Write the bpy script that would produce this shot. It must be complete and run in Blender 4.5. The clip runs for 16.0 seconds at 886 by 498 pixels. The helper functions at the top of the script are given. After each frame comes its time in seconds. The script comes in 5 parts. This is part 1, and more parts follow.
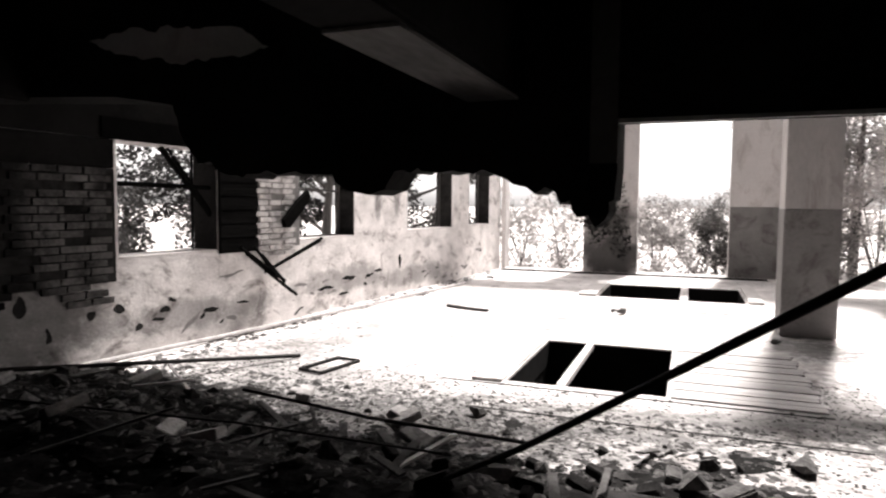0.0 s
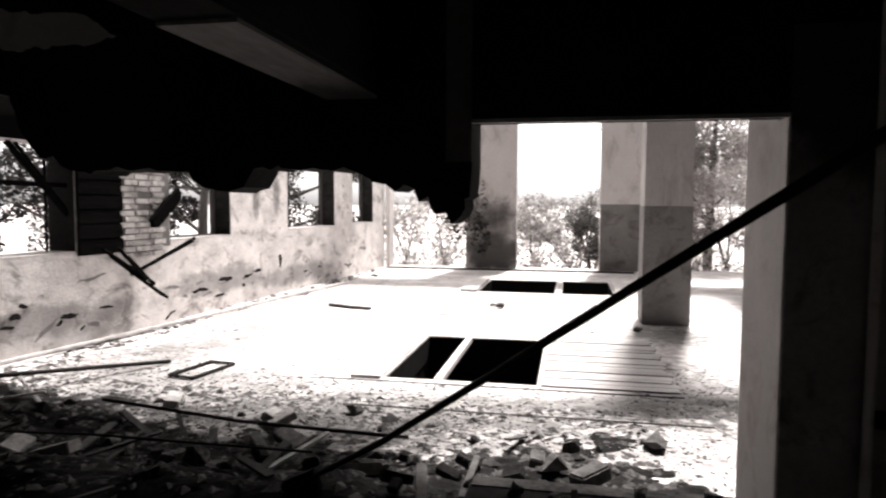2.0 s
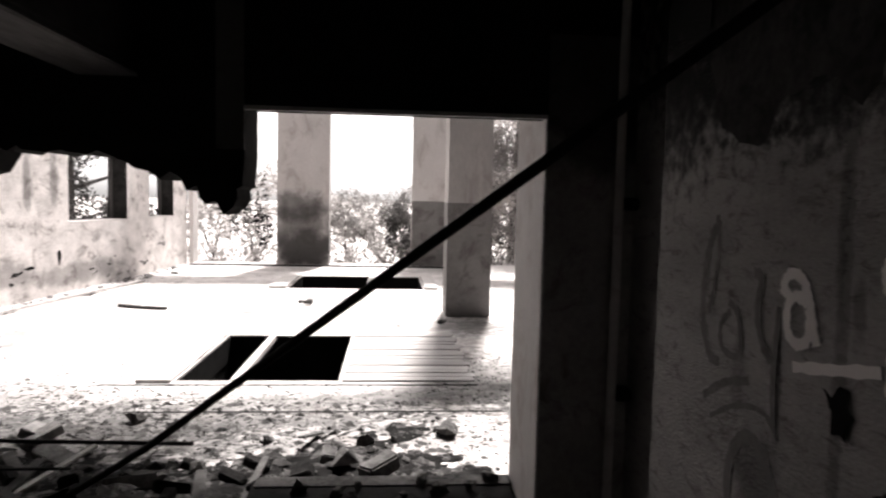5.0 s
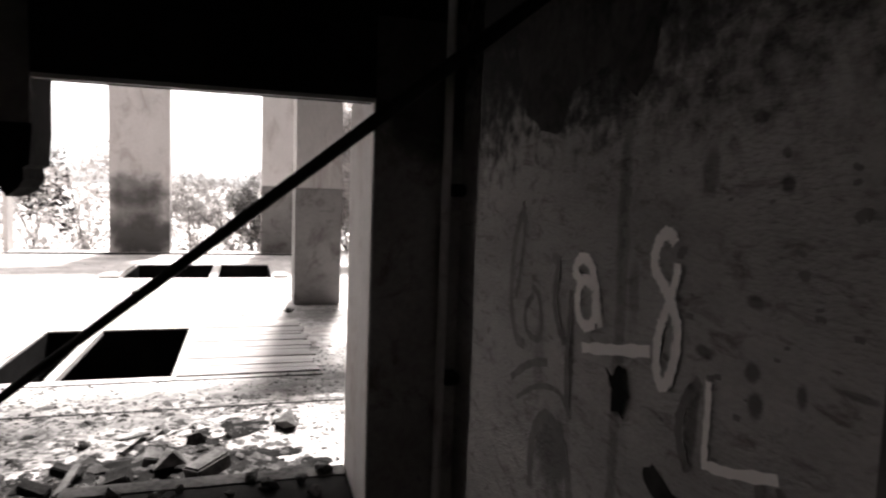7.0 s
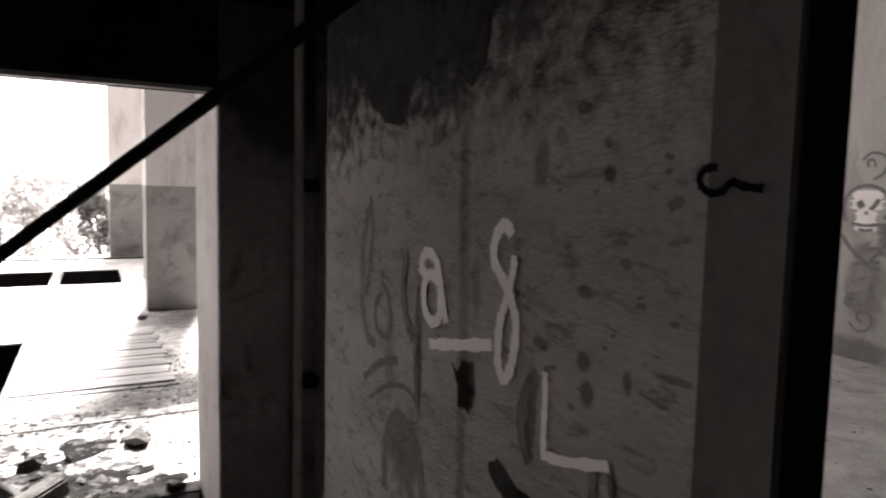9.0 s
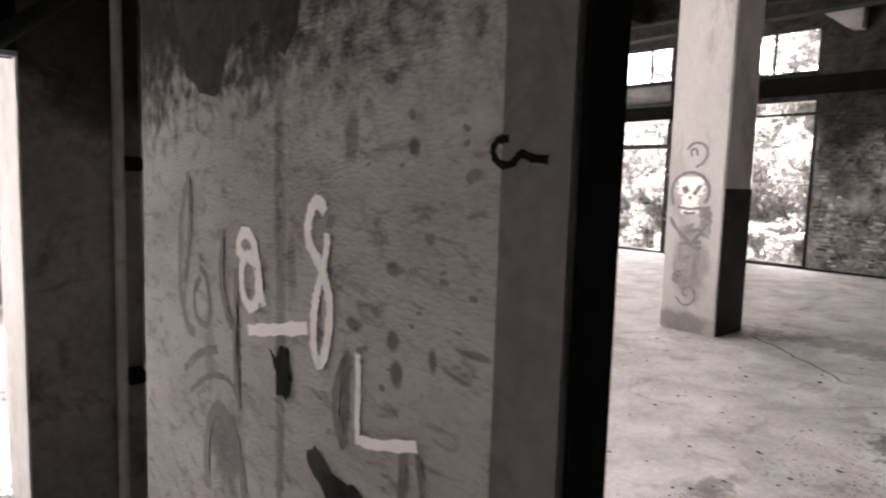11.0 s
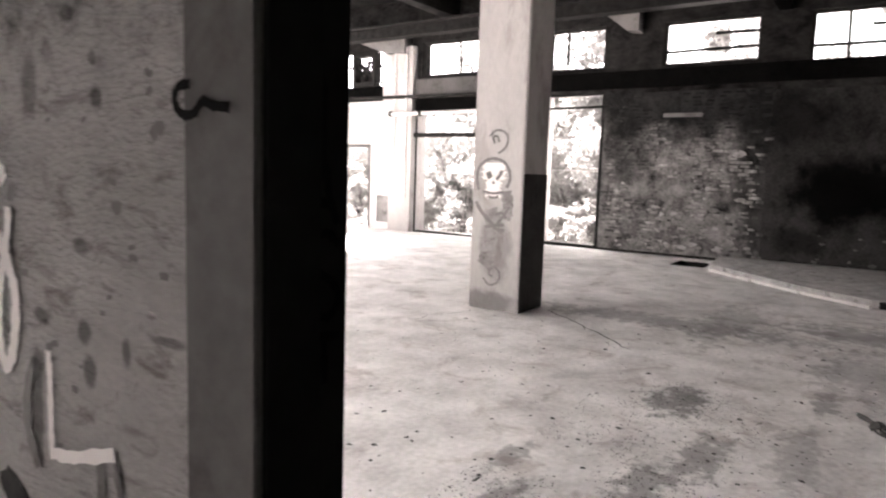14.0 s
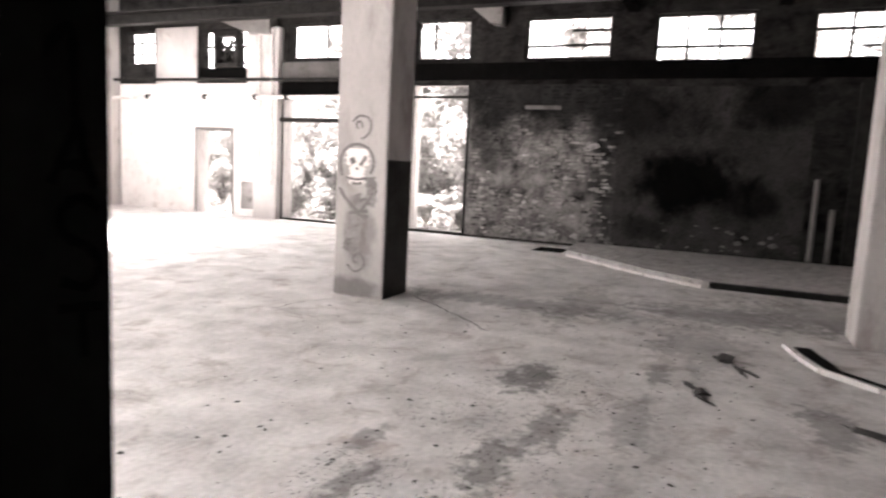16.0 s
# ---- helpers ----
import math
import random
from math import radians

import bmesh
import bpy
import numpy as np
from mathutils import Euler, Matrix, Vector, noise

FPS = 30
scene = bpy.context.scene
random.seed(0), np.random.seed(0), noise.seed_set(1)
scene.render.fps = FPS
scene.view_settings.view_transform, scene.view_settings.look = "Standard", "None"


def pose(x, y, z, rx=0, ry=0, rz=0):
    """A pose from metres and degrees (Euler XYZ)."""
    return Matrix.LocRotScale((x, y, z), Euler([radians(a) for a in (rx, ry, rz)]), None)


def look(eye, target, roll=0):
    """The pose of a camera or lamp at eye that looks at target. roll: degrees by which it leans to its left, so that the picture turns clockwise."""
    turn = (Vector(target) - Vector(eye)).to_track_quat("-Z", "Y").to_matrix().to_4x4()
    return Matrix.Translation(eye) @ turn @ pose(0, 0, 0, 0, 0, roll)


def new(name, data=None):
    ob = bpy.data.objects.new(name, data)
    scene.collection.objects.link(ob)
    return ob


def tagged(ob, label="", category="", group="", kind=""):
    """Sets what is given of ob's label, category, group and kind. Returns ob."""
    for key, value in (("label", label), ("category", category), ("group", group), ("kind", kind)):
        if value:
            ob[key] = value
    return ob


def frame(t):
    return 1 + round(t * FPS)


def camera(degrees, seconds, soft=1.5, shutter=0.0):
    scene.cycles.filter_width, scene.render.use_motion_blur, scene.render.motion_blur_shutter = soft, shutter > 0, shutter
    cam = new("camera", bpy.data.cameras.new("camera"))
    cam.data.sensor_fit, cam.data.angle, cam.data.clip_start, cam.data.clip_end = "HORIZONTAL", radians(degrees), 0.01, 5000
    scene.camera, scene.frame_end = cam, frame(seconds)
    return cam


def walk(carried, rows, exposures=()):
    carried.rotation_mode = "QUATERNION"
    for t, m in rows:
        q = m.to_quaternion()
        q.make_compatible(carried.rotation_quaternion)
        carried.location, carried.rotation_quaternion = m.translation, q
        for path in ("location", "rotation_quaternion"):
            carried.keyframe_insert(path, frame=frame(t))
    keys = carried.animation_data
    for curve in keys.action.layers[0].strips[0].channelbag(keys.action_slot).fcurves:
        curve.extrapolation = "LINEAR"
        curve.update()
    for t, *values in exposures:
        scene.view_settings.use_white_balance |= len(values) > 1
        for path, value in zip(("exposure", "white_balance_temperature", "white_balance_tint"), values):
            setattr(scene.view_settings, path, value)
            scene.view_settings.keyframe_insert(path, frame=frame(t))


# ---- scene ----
cam = camera(68.1, 16.0, 2.2, 0.8)
PATH = [
    (0, (1.302, 1.122, 1.655), (0.595, 2.988, 1.521), 0.41),
    (0.5, (1.331, 1.116, 1.655), (0.693, 3.007, 1.521), 0.17),
    (1, (1.361, 1.111, 1.654), (0.806, 3.028, 1.521), 0.37),
    (1.5, (1.391, 1.11, 1.653), (0.92, 3.049, 1.519), 0.25),
    (2, (1.422, 1.111, 1.651), (1.04, 3.069, 1.514), 0.25),
    (2.5, (1.446, 1.116, 1.647), (1.152, 3.089, 1.509), 0.87),
    (3, (1.472, 1.12, 1.644), (1.27, 3.105, 1.504), 0.83),
    (3.5, (1.497, 1.126, 1.64), (1.385, 3.117, 1.5), 0.66),
    (4, (1.525, 1.132, 1.638), (1.506, 3.127, 1.498), 0.98),
    (6.5, (1.684, 1.173, 1.632), (2.152, 3.111, 1.471), 1.56),
    (7, (1.714, 1.18, 1.633), (2.297, 3.085, 1.463), 2.0),
    (7.5, (1.738, 1.189, 1.63), (2.408, 3.065, 1.455), 2.34),
    (8, (1.755, 1.199, 1.631), (2.522, 3.037, 1.452), 2.59),
    (8.5, (1.769, 1.206, 1.632), (2.623, 3.006, 1.458), 1.92),
    (11, (1.874, 1.197, 1.618), (3.156, 2.718, 1.412), 1.73),
    (11.5, (1.891, 1.191, 1.615), (3.244, 2.649, 1.397), 2.38),
    (12, (1.91, 1.186, 1.613), (3.336, 2.571, 1.392), 2.71),
    (12.5, (1.93, 1.182, 1.608), (3.418, 2.5, 1.388), 2.76),
    (13, (1.952, 1.173, 1.604), (3.497, 2.423, 1.381), 2.37),
    (13.5, (1.978, 1.172, 1.599), (3.57, 2.361, 1.376), 2.18),
    (14, (2.011, 1.163, 1.592), (3.652, 2.283, 1.366), 1.92),
    (14.5, (2.036, 1.149, 1.589), (3.719, 2.203, 1.351), 1.5),
    (15, (2.048, 1.129, 1.583), (3.778, 2.101, 1.333), 1.55),
    (15.5, (2.035, 1.104, 1.576), (3.8, 2.009, 1.314), 1.79),
    (16, (2.059, 1.054, 1.571), (3.883, 1.838, 1.326), 2.84),
]
EXPOSURE = [(0, 1.45), (4.0, 1.45), (6.5, 1.75), (8.7, 2.5), (11.0, 4.2), (13.0, 4.35), (14.5, 4.3), (16.0, 4.28)]
walk(cam, [(t, look(eye, target, roll)) for t, eye, target, roll in PATH], EXPOSURE)

GX = 2.376                     # face of the scrawled wall

# ---- light ----
SUN_EL, SUN_AZ = radians(55), radians(10)      # high, ahead of the first view
world = bpy.data.worlds.new("sky")
scene.world = world
world.use_nodes = True
wn = world.node_tree
sky = wn.nodes.new("ShaderNodeTexSky")
sky.sky_type, sky.sun_disc = "NISHITA", False
sky.sun_elevation, sky.sun_rotation = SUN_EL, SUN_AZ
sky.dust_density = 3.0
bw = wn.nodes.new("ShaderNodeRGBToBW")
tone = wn.nodes.new("ShaderNodeCombineColor")
warm = wn.nodes.new("ShaderNodeMath"); warm.operation = "MULTIPLY"; warm.inputs[1].default_value = 0.952
warm2 = wn.nodes.new("ShaderNodeMath"); warm2.operation = "MULTIPLY"; warm2.inputs[1].default_value = 0.937
wn.links.new(sky.outputs[0], bw.inputs[0])
wn.links.new(bw.outputs[0], tone.inputs[0])
wn.links.new(bw.outputs[0], warm.inputs[0]); wn.links.new(warm.outputs[0], tone.inputs[1])
wn.links.new(bw.outputs[0], warm2.inputs[0]); wn.links.new(warm2.outputs[0], tone.inputs[2])
bg = wn.nodes["Background"]
bg.inputs[1].default_value = 0.15
wn.links.new(tone.outputs[0], bg.inputs[0])
sun_data = bpy.data.lights.new("sun", "SUN")
sun_data.energy, sun_data.angle, sun_data.color = 5.0, radians(5.0), (1.0, 0.953, 0.925)
sun = new("sun", sun_data)
sun_to = Vector((math.sin(SUN_AZ) * math.cos(SUN_EL), math.cos(SUN_AZ) * math.cos(SUN_EL), math.sin(SUN_EL)))
sun.matrix_world = look(sun_to * 60, (0, 0, 0))


# ---- materials ----
def mat(name, low, high, rough=0.85, scale=3.0, fine=40.0, bump=0.25, metal=0.0, stain=0.0, stain_scale=1.2, stretch=(1, 1, 1), vary=0.0, spec=0.25, placed=False):
    """A grey surface between two tones: broad blotches, fine grain, dark stains of their own shape, relief."""
    m = bpy.data.materials.new(name)
    m.use_nodes = True
    t = m.node_tree
    n, l = t.nodes, t.links
    bs = n["Principled BSDF"]
    tc = n.new("ShaderNodeTexCoord"); mp = n.new("ShaderNodeMapping")
    mp.inputs["Scale"].default_value = stretch
    l.new(n.new("ShaderNodeNewGeometry").outputs["Position"] if placed else tc.outputs["Object"], mp.inputs[0])
    a = n.new("ShaderNodeTexNoise"); a.inputs["Scale"].default_value = scale; a.inputs["Detail"].default_value = 8; a.inputs["Roughness"].default_value = 0.65
    b = n.new("ShaderNodeTexNoise"); b.inputs["Scale"].default_value = fine; b.inputs["Detail"].default_value = 5
    l.new(mp.outputs[0], a.inputs[0]); l.new(mp.outputs[0], b.inputs[0])
    mx = n.new("ShaderNodeMath"); mx.operation = "MULTIPLY_ADD"; mx.inputs[1].default_value = 0.35
    l.new(b.outputs[0], mx.inputs[0]); l.new(a.outputs[0], mx.inputs[2])
    rp = n.new("ShaderNodeValToRGB")
    w = lambda v: (v, v * 0.948, v * 0.928, 1)
    rp.color_ramp.elements[0].position, rp.color_ramp.elements[0].color = 0.45, w(low)
    rp.color_ramp.elements[1].position, rp.color_ramp.elements[1].color = 0.85, w(high)
    l.new(mx.outputs[0], rp.inputs[0])
    col = rp.outputs[0]
    if stain:
        s = n.new("ShaderNodeTexNoise"); s.inputs["Scale"].default_value = stain_scale; s.inputs["Detail"].default_value = 9; s.inputs["Roughness"].default_value = 0.7; s.inputs["Distortion"].default_value = 0.6
        l.new(mp.outputs[0], s.inputs[0])
        sr = n.new("ShaderNodeValToRGB")
        sr.color_ramp.elements[0].position, sr.color_ramp.elements[0].color = 0.53, (1, 1, 1, 1)
        sr.color_ramp.elements[1].position, sr.color_ramp.elements[1].color = 0.66, w(1 - stain)
        l.new(s.outputs[0], sr.inputs[0])
        mm = n.new("ShaderNodeMix"); mm.data_type, mm.blend_type = "RGBA", "MULTIPLY"; mm.inputs[0].default_value = 1
        l.new(col, mm.inputs[6]); l.new(sr.outputs[0], mm.inputs[7]); col = mm.outputs[2]
    if vary:
        oi = n.new("ShaderNodeObjectInfo"); ge = n.new("ShaderNodeNewGeometry")
        ad = n.new("ShaderNodeMath"); ad.operation = "ADD"
        l.new(oi.outputs["Random"], ad.inputs[0]); l.new(ge.outputs["Random Per Island"], ad.inputs[1])
        mr = n.new("ShaderNodeMapRange"); mr.inputs[2].default_value = 2.0; mr.inputs[3].default_value = 1 - vary; mr.inputs[4].default_value = 1 + vary
        l.new(ad.outputs[0], mr.inputs[0])
        mm = n.new("ShaderNodeMix"); mm.data_type, mm.blend_type = "RGBA", "MULTIPLY"; mm.inputs[0].default_value = 1
        l.new(col, mm.inputs[6]); l.new(mr.outputs[0], mm.inputs[7]); col = mm.outputs[2]
    l.new(col, bs.inputs["Base Color"])
    bs.inputs["Specular IOR Level"].default_value = min(spec, high)
    bs.inputs["Roughness"].default_value, bs.inputs["Metallic"].default_value = rough, metal
    if bump:
        bp = n.new("ShaderNodeBump"); bp.inputs["Strength"].default_value = bump; bp.inputs["Distance"].default_value = 0.02
        l.new(mx.outputs[0], bp.inputs["Height"]); l.new(bp.outputs[0], bs.inputs["Normal"])
    return m


def blotch(m, blobs, noise_scale=6.0, amp=0.7, placed=False):
    """Soft-edged darker blobs at their places: rows of centre, radii and how dark."""
    t = m.node_tree
    n, l = t.nodes, t.links
    bs = n["Principled BSDF"]
    col = bs.inputs["Base Color"].links[0].from_socket
    tc = n.new("ShaderNodeTexCoord")
    at = n.new("ShaderNodeNewGeometry").outputs["Position"] if placed else tc.outputs["Object"]
    nz = n.new("ShaderNodeTexNoise"); nz.inputs["Scale"].default_value = noise_scale; nz.inputs["Detail"].default_value = 7; nz.inputs["Roughness"].default_value = 0.65
    l.new(at, nz.inputs[0])
    ce = n.new("ShaderNodeVectorMath"); ce.operation = "SUBTRACT"; ce.inputs[1].default_value = (0.5, 0.5, 0.5)
    l.new(nz.outputs[1], ce.inputs[0])
    sc = n.new("ShaderNodeVectorMath"); sc.operation = "SCALE"; sc.inputs["Scale"].default_value = amp * 2
    l.new(ce.outputs[0], sc.inputs[0])
    for c, r, dark in blobs:
        a = n.new("ShaderNodeVectorMath"); a.operation = "SUBTRACT"; a.inputs[1].default_value = c
        l.new(at, a.inputs[0])
        b = n.new("ShaderNodeVectorMath"); b.operation = "MULTIPLY"; b.inputs[1].default_value = tuple(1 / q for q in r)
        l.new(a.outputs[0], b.inputs[0])
        d = n.new("ShaderNodeVectorMath"); d.operation = "ADD"
        l.new(b.outputs[0], d.inputs[0]); l.new(sc.outputs[0], d.inputs[1])
        e = n.new("ShaderNodeVectorMath"); e.operation = "LENGTH"
        l.new(d.outputs[0], e.inputs[0])
        mr = n.new("ShaderNodeMapRange"); mr.interpolation_type = "SMOOTHSTEP"
        mr.inputs[1].default_value, mr.inputs[2].default_value, mr.inputs[3].default_value, mr.inputs[4].default_value = 0.55, 1.15, 1 - dark, 1.0
        l.new(e.outputs["Value"], mr.inputs[0])
        mm = n.new("ShaderNodeMix"); mm.data_type, mm.blend_type = "RGBA", "MULTIPLY"; mm.inputs[0].default_value = 1
        l.new(col, mm.inputs[6]); l.new(mr.outputs[0], mm.inputs[7]); col = mm.outputs[2]
    l.new(col, bs.inputs["Base Color"])


FLOOR = mat("dusty_concrete", 0.38, 0.74, 0.9, 1.8, 24, 0.6, stain=0.32, stain_scale=2.3)
# near-black: darkness of the unlit room is put into the base colour
NEARBLACK = mat("near_black_plaster", 0.008, 0.03, 0.9, 1.5, 30, 0.3)
PLASTER = mat("scarred_plaster", 0.27, 0.47, 0.9, 1.6, 70, 0.7, stain=0.5, stain_scale=11.0, stretch=(1, 1, 2.6))
SOOTFILM = mat("soot_film", 0.012, 0.055, 0.9, 5, 40, 0.2, stain=0.5, stain_scale=7)
JETBLACK = mat("jet_black", 0.002, 0.006, 0.9, 4, 40, 0.4, stretch=(0.3, 1, 3))
LEFTPLASTER = mat("pale_peeling_plaster", 0.42, 0.8, 0.9, 2.2, 25, 0.6, stain=0.65, stain_scale=2.4, stretch=(1, 1, 1.3))
DARKPLASTER = mat("dark_jamb_plaster", 0.26, 0.46, 0.9, 2.5, 40, 0.35, stain=0.5, stain_scale=5.0)
REVEAL = mat("limewashed_reveal", 0.45, 0.62, 0.85, 3, 40, 0.2, stain=0.25, stain_scale=6, stretch=(1, 1, 0.3))
BRIGHTWHITE = mat("bright_white_plaster", 0.66, 0.82, 0.85, 2, 40, 0.2, stain=0.2, stain_scale=3)
BRICKWALL = mat("ruined_brickwork", 0.004, 0.035, 0.95, 1.8, 9, 0.8, stain=0.8, stain_scale=0.9, stretch=(1, 1, 1.7))
BRICK = mat("brick", 0.06, 0.36, 0.9, 4, 50, 0.4, stain=0.6, stain_scale=2.0, vary=0.6, placed=True)
PAINT = mat("grey_wall_paint", 0.42, 0.56, 0.75, 0.8, 30, 0.12, stain=0.25, stain_scale=2.5, stretch=(1, 1, 0.5))
DADO = mat("dark_dado_paint", 0.12, 0.2, 0.6, 1.5, 30, 0.12, stain=0.5, stain_scale=2)
COLPAINT = mat("pale_column_paint", 0.36, 0.5, 0.8, 0.9, 30, 0.12, stain=0.3, stain_scale=2.2, stretch=(1, 1, 0.4))
FRAMEPAINT = mat("worn_frame_paint", 0.1, 0.18, 0.8, 2, 40, 0.2, stain=0.3, stain_scale=5)
SHADEDDADO = mat("shaded_dado_paint", 0.025, 0.06, 0.6, 1.5, 30, 0.12, stain=0.4, stain_scale=2)
EASTBRICK = mat("smoked_brick", 0.012, 0.3, 0.95, 3.4, 16, 0.6, stain=0.9, stain_scale=2.4, vary=0.7, placed=True)
WESTBRICK = mat("dark_brick", 0.01, 0.12, 0.95, 3, 30, 0.5, stain=0.7, stain_scale=1.5, vary=0.5, placed=True)
GREYWALL = mat("grimy_grey_plaster", 0.05, 0.12, 0.85, 1.2, 30, 0.2, stain=0.5, stain_scale=2, stretch=(1, 1, 0.5))
PALEBRICK = mat("limewashed_brick", 0.2, 0.56, 0.9, 6, 40, 0.5, stain=0.75, stain_scale=4, vary=0.55, placed=True)
FADED = mat("faded_spray", 0.13, 0.25, 0.85, 9, 60, 0.05, stain=0.3, stain_scale=20)
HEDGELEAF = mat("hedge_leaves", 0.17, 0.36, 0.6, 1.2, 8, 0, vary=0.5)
EASTBED = mat("crumbled_mortar", 0.01, 0.28, 0.95, 2.6, 16, 0.6, stain=0.9, stain_scale=1.9)
BLACKBAND = mat("near_black_matt", 0.0015, 0.006, 0.9, 1.5, 30, 0.3)
# shaded copy of the leaves, the shade put into a darker tone
SHADEDLEAF = mat("shaded_leaves", 0.015, 0.06, 0.6, 1.2, 8, 0, vary=0.5)
DOORPAINT = mat("stained_door_paint", 0.1, 0.34, 0.8, 1.6, 20, 0.15, stain=0.7, stain_scale=2.2)
# near-black: the dark overhead is put into the ceiling's colour
CEIL = mat("near_black_ceiling", 0.006, 0.04, 0.95, 1.6, 25, 0.4)
REVEALBLACK = mat("near_black_sheet", 0.005, 0.014, 0.85, 3, 30, 0.1)
PALEBEAM = mat("pale_beam_soffit", 0.16, 0.34, 0.9, 4, 40, 0.4, stretch=(1, 0.25, 1))
STEEL = mat("rusted_dark_steel", 0.012, 0.035, 0.7, 6, 60, 0.3, metal=0.4)
PIPEPAINT = mat("painted_pipe", 0.5, 0.72, 0.6, 6, 40, 0.2, stain=0.4, stain_scale=8)
WOOD = mat("weathered_planks", 0.26, 0.46, 0.85, 3, 30, 0.4, stretch=(0.15, 3, 1), vary=0.25)
OLDWOOD = mat("rotten_dark_wood", 0.03, 0.09, 0.9, 4, 40, 0.4, stretch=(2, 2, 0.3))
CHUNK = mat("broken_masonry", 0.008, 0.12, 0.95, 4, 40, 0.5, vary=0.5)
# rubble toned near-black to carry the dark of the room
RUBBLE = mat("near_black_rubble", 0.004, 0.028, 0.95, 3, 30, 0.6, stain=0.6, stain_scale=3, vary=0.5)
# near-black: shade inside the pits put into the colour; also floor joints
PIT = mat("pit_shade_and_joints", 0.008, 0.02, 0.95, 2, 20, 0.3)
WHITE = mat("white_chalk_paint", 0.88, 0.96, 0.8, 8, 60, 0.1)
BLACKPAINT = mat("black_spray_paint", 0.004, 0.012, 0.7, 8, 60, 0.05)
GREYPAINT = mat("faded_grey_spray", 0.16, 0.23, 0.8, 8, 60, 0.05)
# leaf tones differ by light: sunlit and shaded copies carry it as colour
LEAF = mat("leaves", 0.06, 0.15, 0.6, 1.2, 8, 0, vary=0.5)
SUNLITLEAF = mat("sunlit_leaves", 0.26, 0.5, 0.6, 1.2, 8, 0, vary=0.5)
for lm in (LEAF, SUNLITLEAF, HEDGELEAF, SHADEDLEAF):     # leaves let light through
    nt = lm.node_tree
    pb_ = nt.nodes["Principled BSDF"]
    tr = nt.nodes.new("ShaderNodeBsdfTranslucent")
    nt.links.new(pb_.inputs["Base Color"].links[0].from_socket, tr.inputs[0])
    ms = nt.nodes.new("ShaderNodeMixShader"); ms.inputs[0].default_value = 0.5
    nt.links.new(pb_.outputs[0], ms.inputs[1]); nt.links.new(tr.outputs[0], ms.inputs[2])
    nt.links.new(ms.outputs[0], nt.nodes["Material Output"].inputs[0])
BARK = mat("bark", 0.05, 0.12, 0.95, 3, 20, 0.5, stretch=(2, 2, 0.4))
EARTH = mat("dry_pale_earth", 0.3, 0.46, 0.95, 0.6, 8, 0.4, stain=0.25, stain_scale=0.8)
KERB = mat("white_kerb_paint", 0.6, 0.8, 0.8, 3, 30, 0.2, stain=0.3, stain_scale=5)


# darker blobs at set places: dirt, stains and some painted shade
blotch(FLOOR, [((-2.2, 6.3, 0), (2.0, 0.9, 9), 0.6), ((0.4, 6.1, 0), (1.9, 0.55, 9), 0.55), ((-1.0, 5.5, 0), (2.2, 0.5, 9), 0.6), ((-3.2, 7.2, 0), (0.9, 0.9, 9), 0.5), ((2.5, 7.2, 0), (0.7, 1.3, 9), 0.55), ((-2.9, 8.4, 0), (0.8, 1.3, 9), 0.5),
               ((2.7, 9.7, 0), (0.6, 0.7, 9), 0.6), ((-0.6, 10.6, 0), (1.6, 0.25, 9), 0.4), ((0.6, 11.9, 0), (1.8, 0.2, 9), 0.4), ((-2.4, 12.6, 0), (0.8, 1.6, 9), 0.35),
               ((6.85, 2.33, 0), (0.42, 0.22, 9), 0.62), ((5.95, 1.95, 0), (0.45, 0.16, 9), 0.5), ((5.3, 2.1, 0), (0.45, 0.16, 9), 0.55), ((4.75, 2.65, 0), (0.3, 0.12, 9), 0.5), ((6.3, 1.5, 0), (0.6, 0.15, 9), 0.3), ((7.5, 1.45, 0), (0.35, 0.12, 9), 0.45),
               ((6.9, 0.3, 0), (0.5, 0.2, 9), 0.45), ((5.2, 2.85, 0), (0.25, 0.1, 9), 0.45), ((10.0, 2.6, 0), (1.6, 0.35, 9), 0.35), ((8.6, 1.2, 0), (1.0, 0.5, 9), 0.3),
               # first three: the pale column's soft cast shadow and dimmer floor beyond, painted
               ((9.55, 3.2, 0), (0.4, 1.9, 9), 0.4), ((10.3, 0.9, 0), (0.65, 1.5, 9), 0.45), ((11.2, -0.6, 0), (1.3, 1.6, 9), 0.4), ((0.0, 9.5, 0), (3.4, 4.6, 9), 0.25), ((-1.5, 9.8, 0), (1.6, 0.18, 9), 0.35), ((1.9, 6.5, 0), (1.1, 0.45, 9), 0.45), ((-2.6, 10.8, 0), (0.5, 2.0, 9), 0.35), ((0.2, 5.6, 0), (3.6, 0.75, 9), 0.5), ((1.3, 6.5, 0), (1.6, 0.22, 9), 0.4), ((1.8, 10.6, 0), (0.5, 1.2, 9), 0.4), ((1.0, 16.6, 0), (2.4, 0.5, 9), 0.35)], 8.0, 1.6)
# far wall: mortar and bricks fade to black upwards
blotch(EASTBED, [((16.4, 3.2, 1.7), (9, 0.75, 2.4), 0.8), ((16.4, 4.9, 3.35), (9, 3.6, 1.0), 0.9), ((16.4, 6.2, 2.2), (9, 0.6, 0.9), 0.6)], 1.6, 0.6, True)
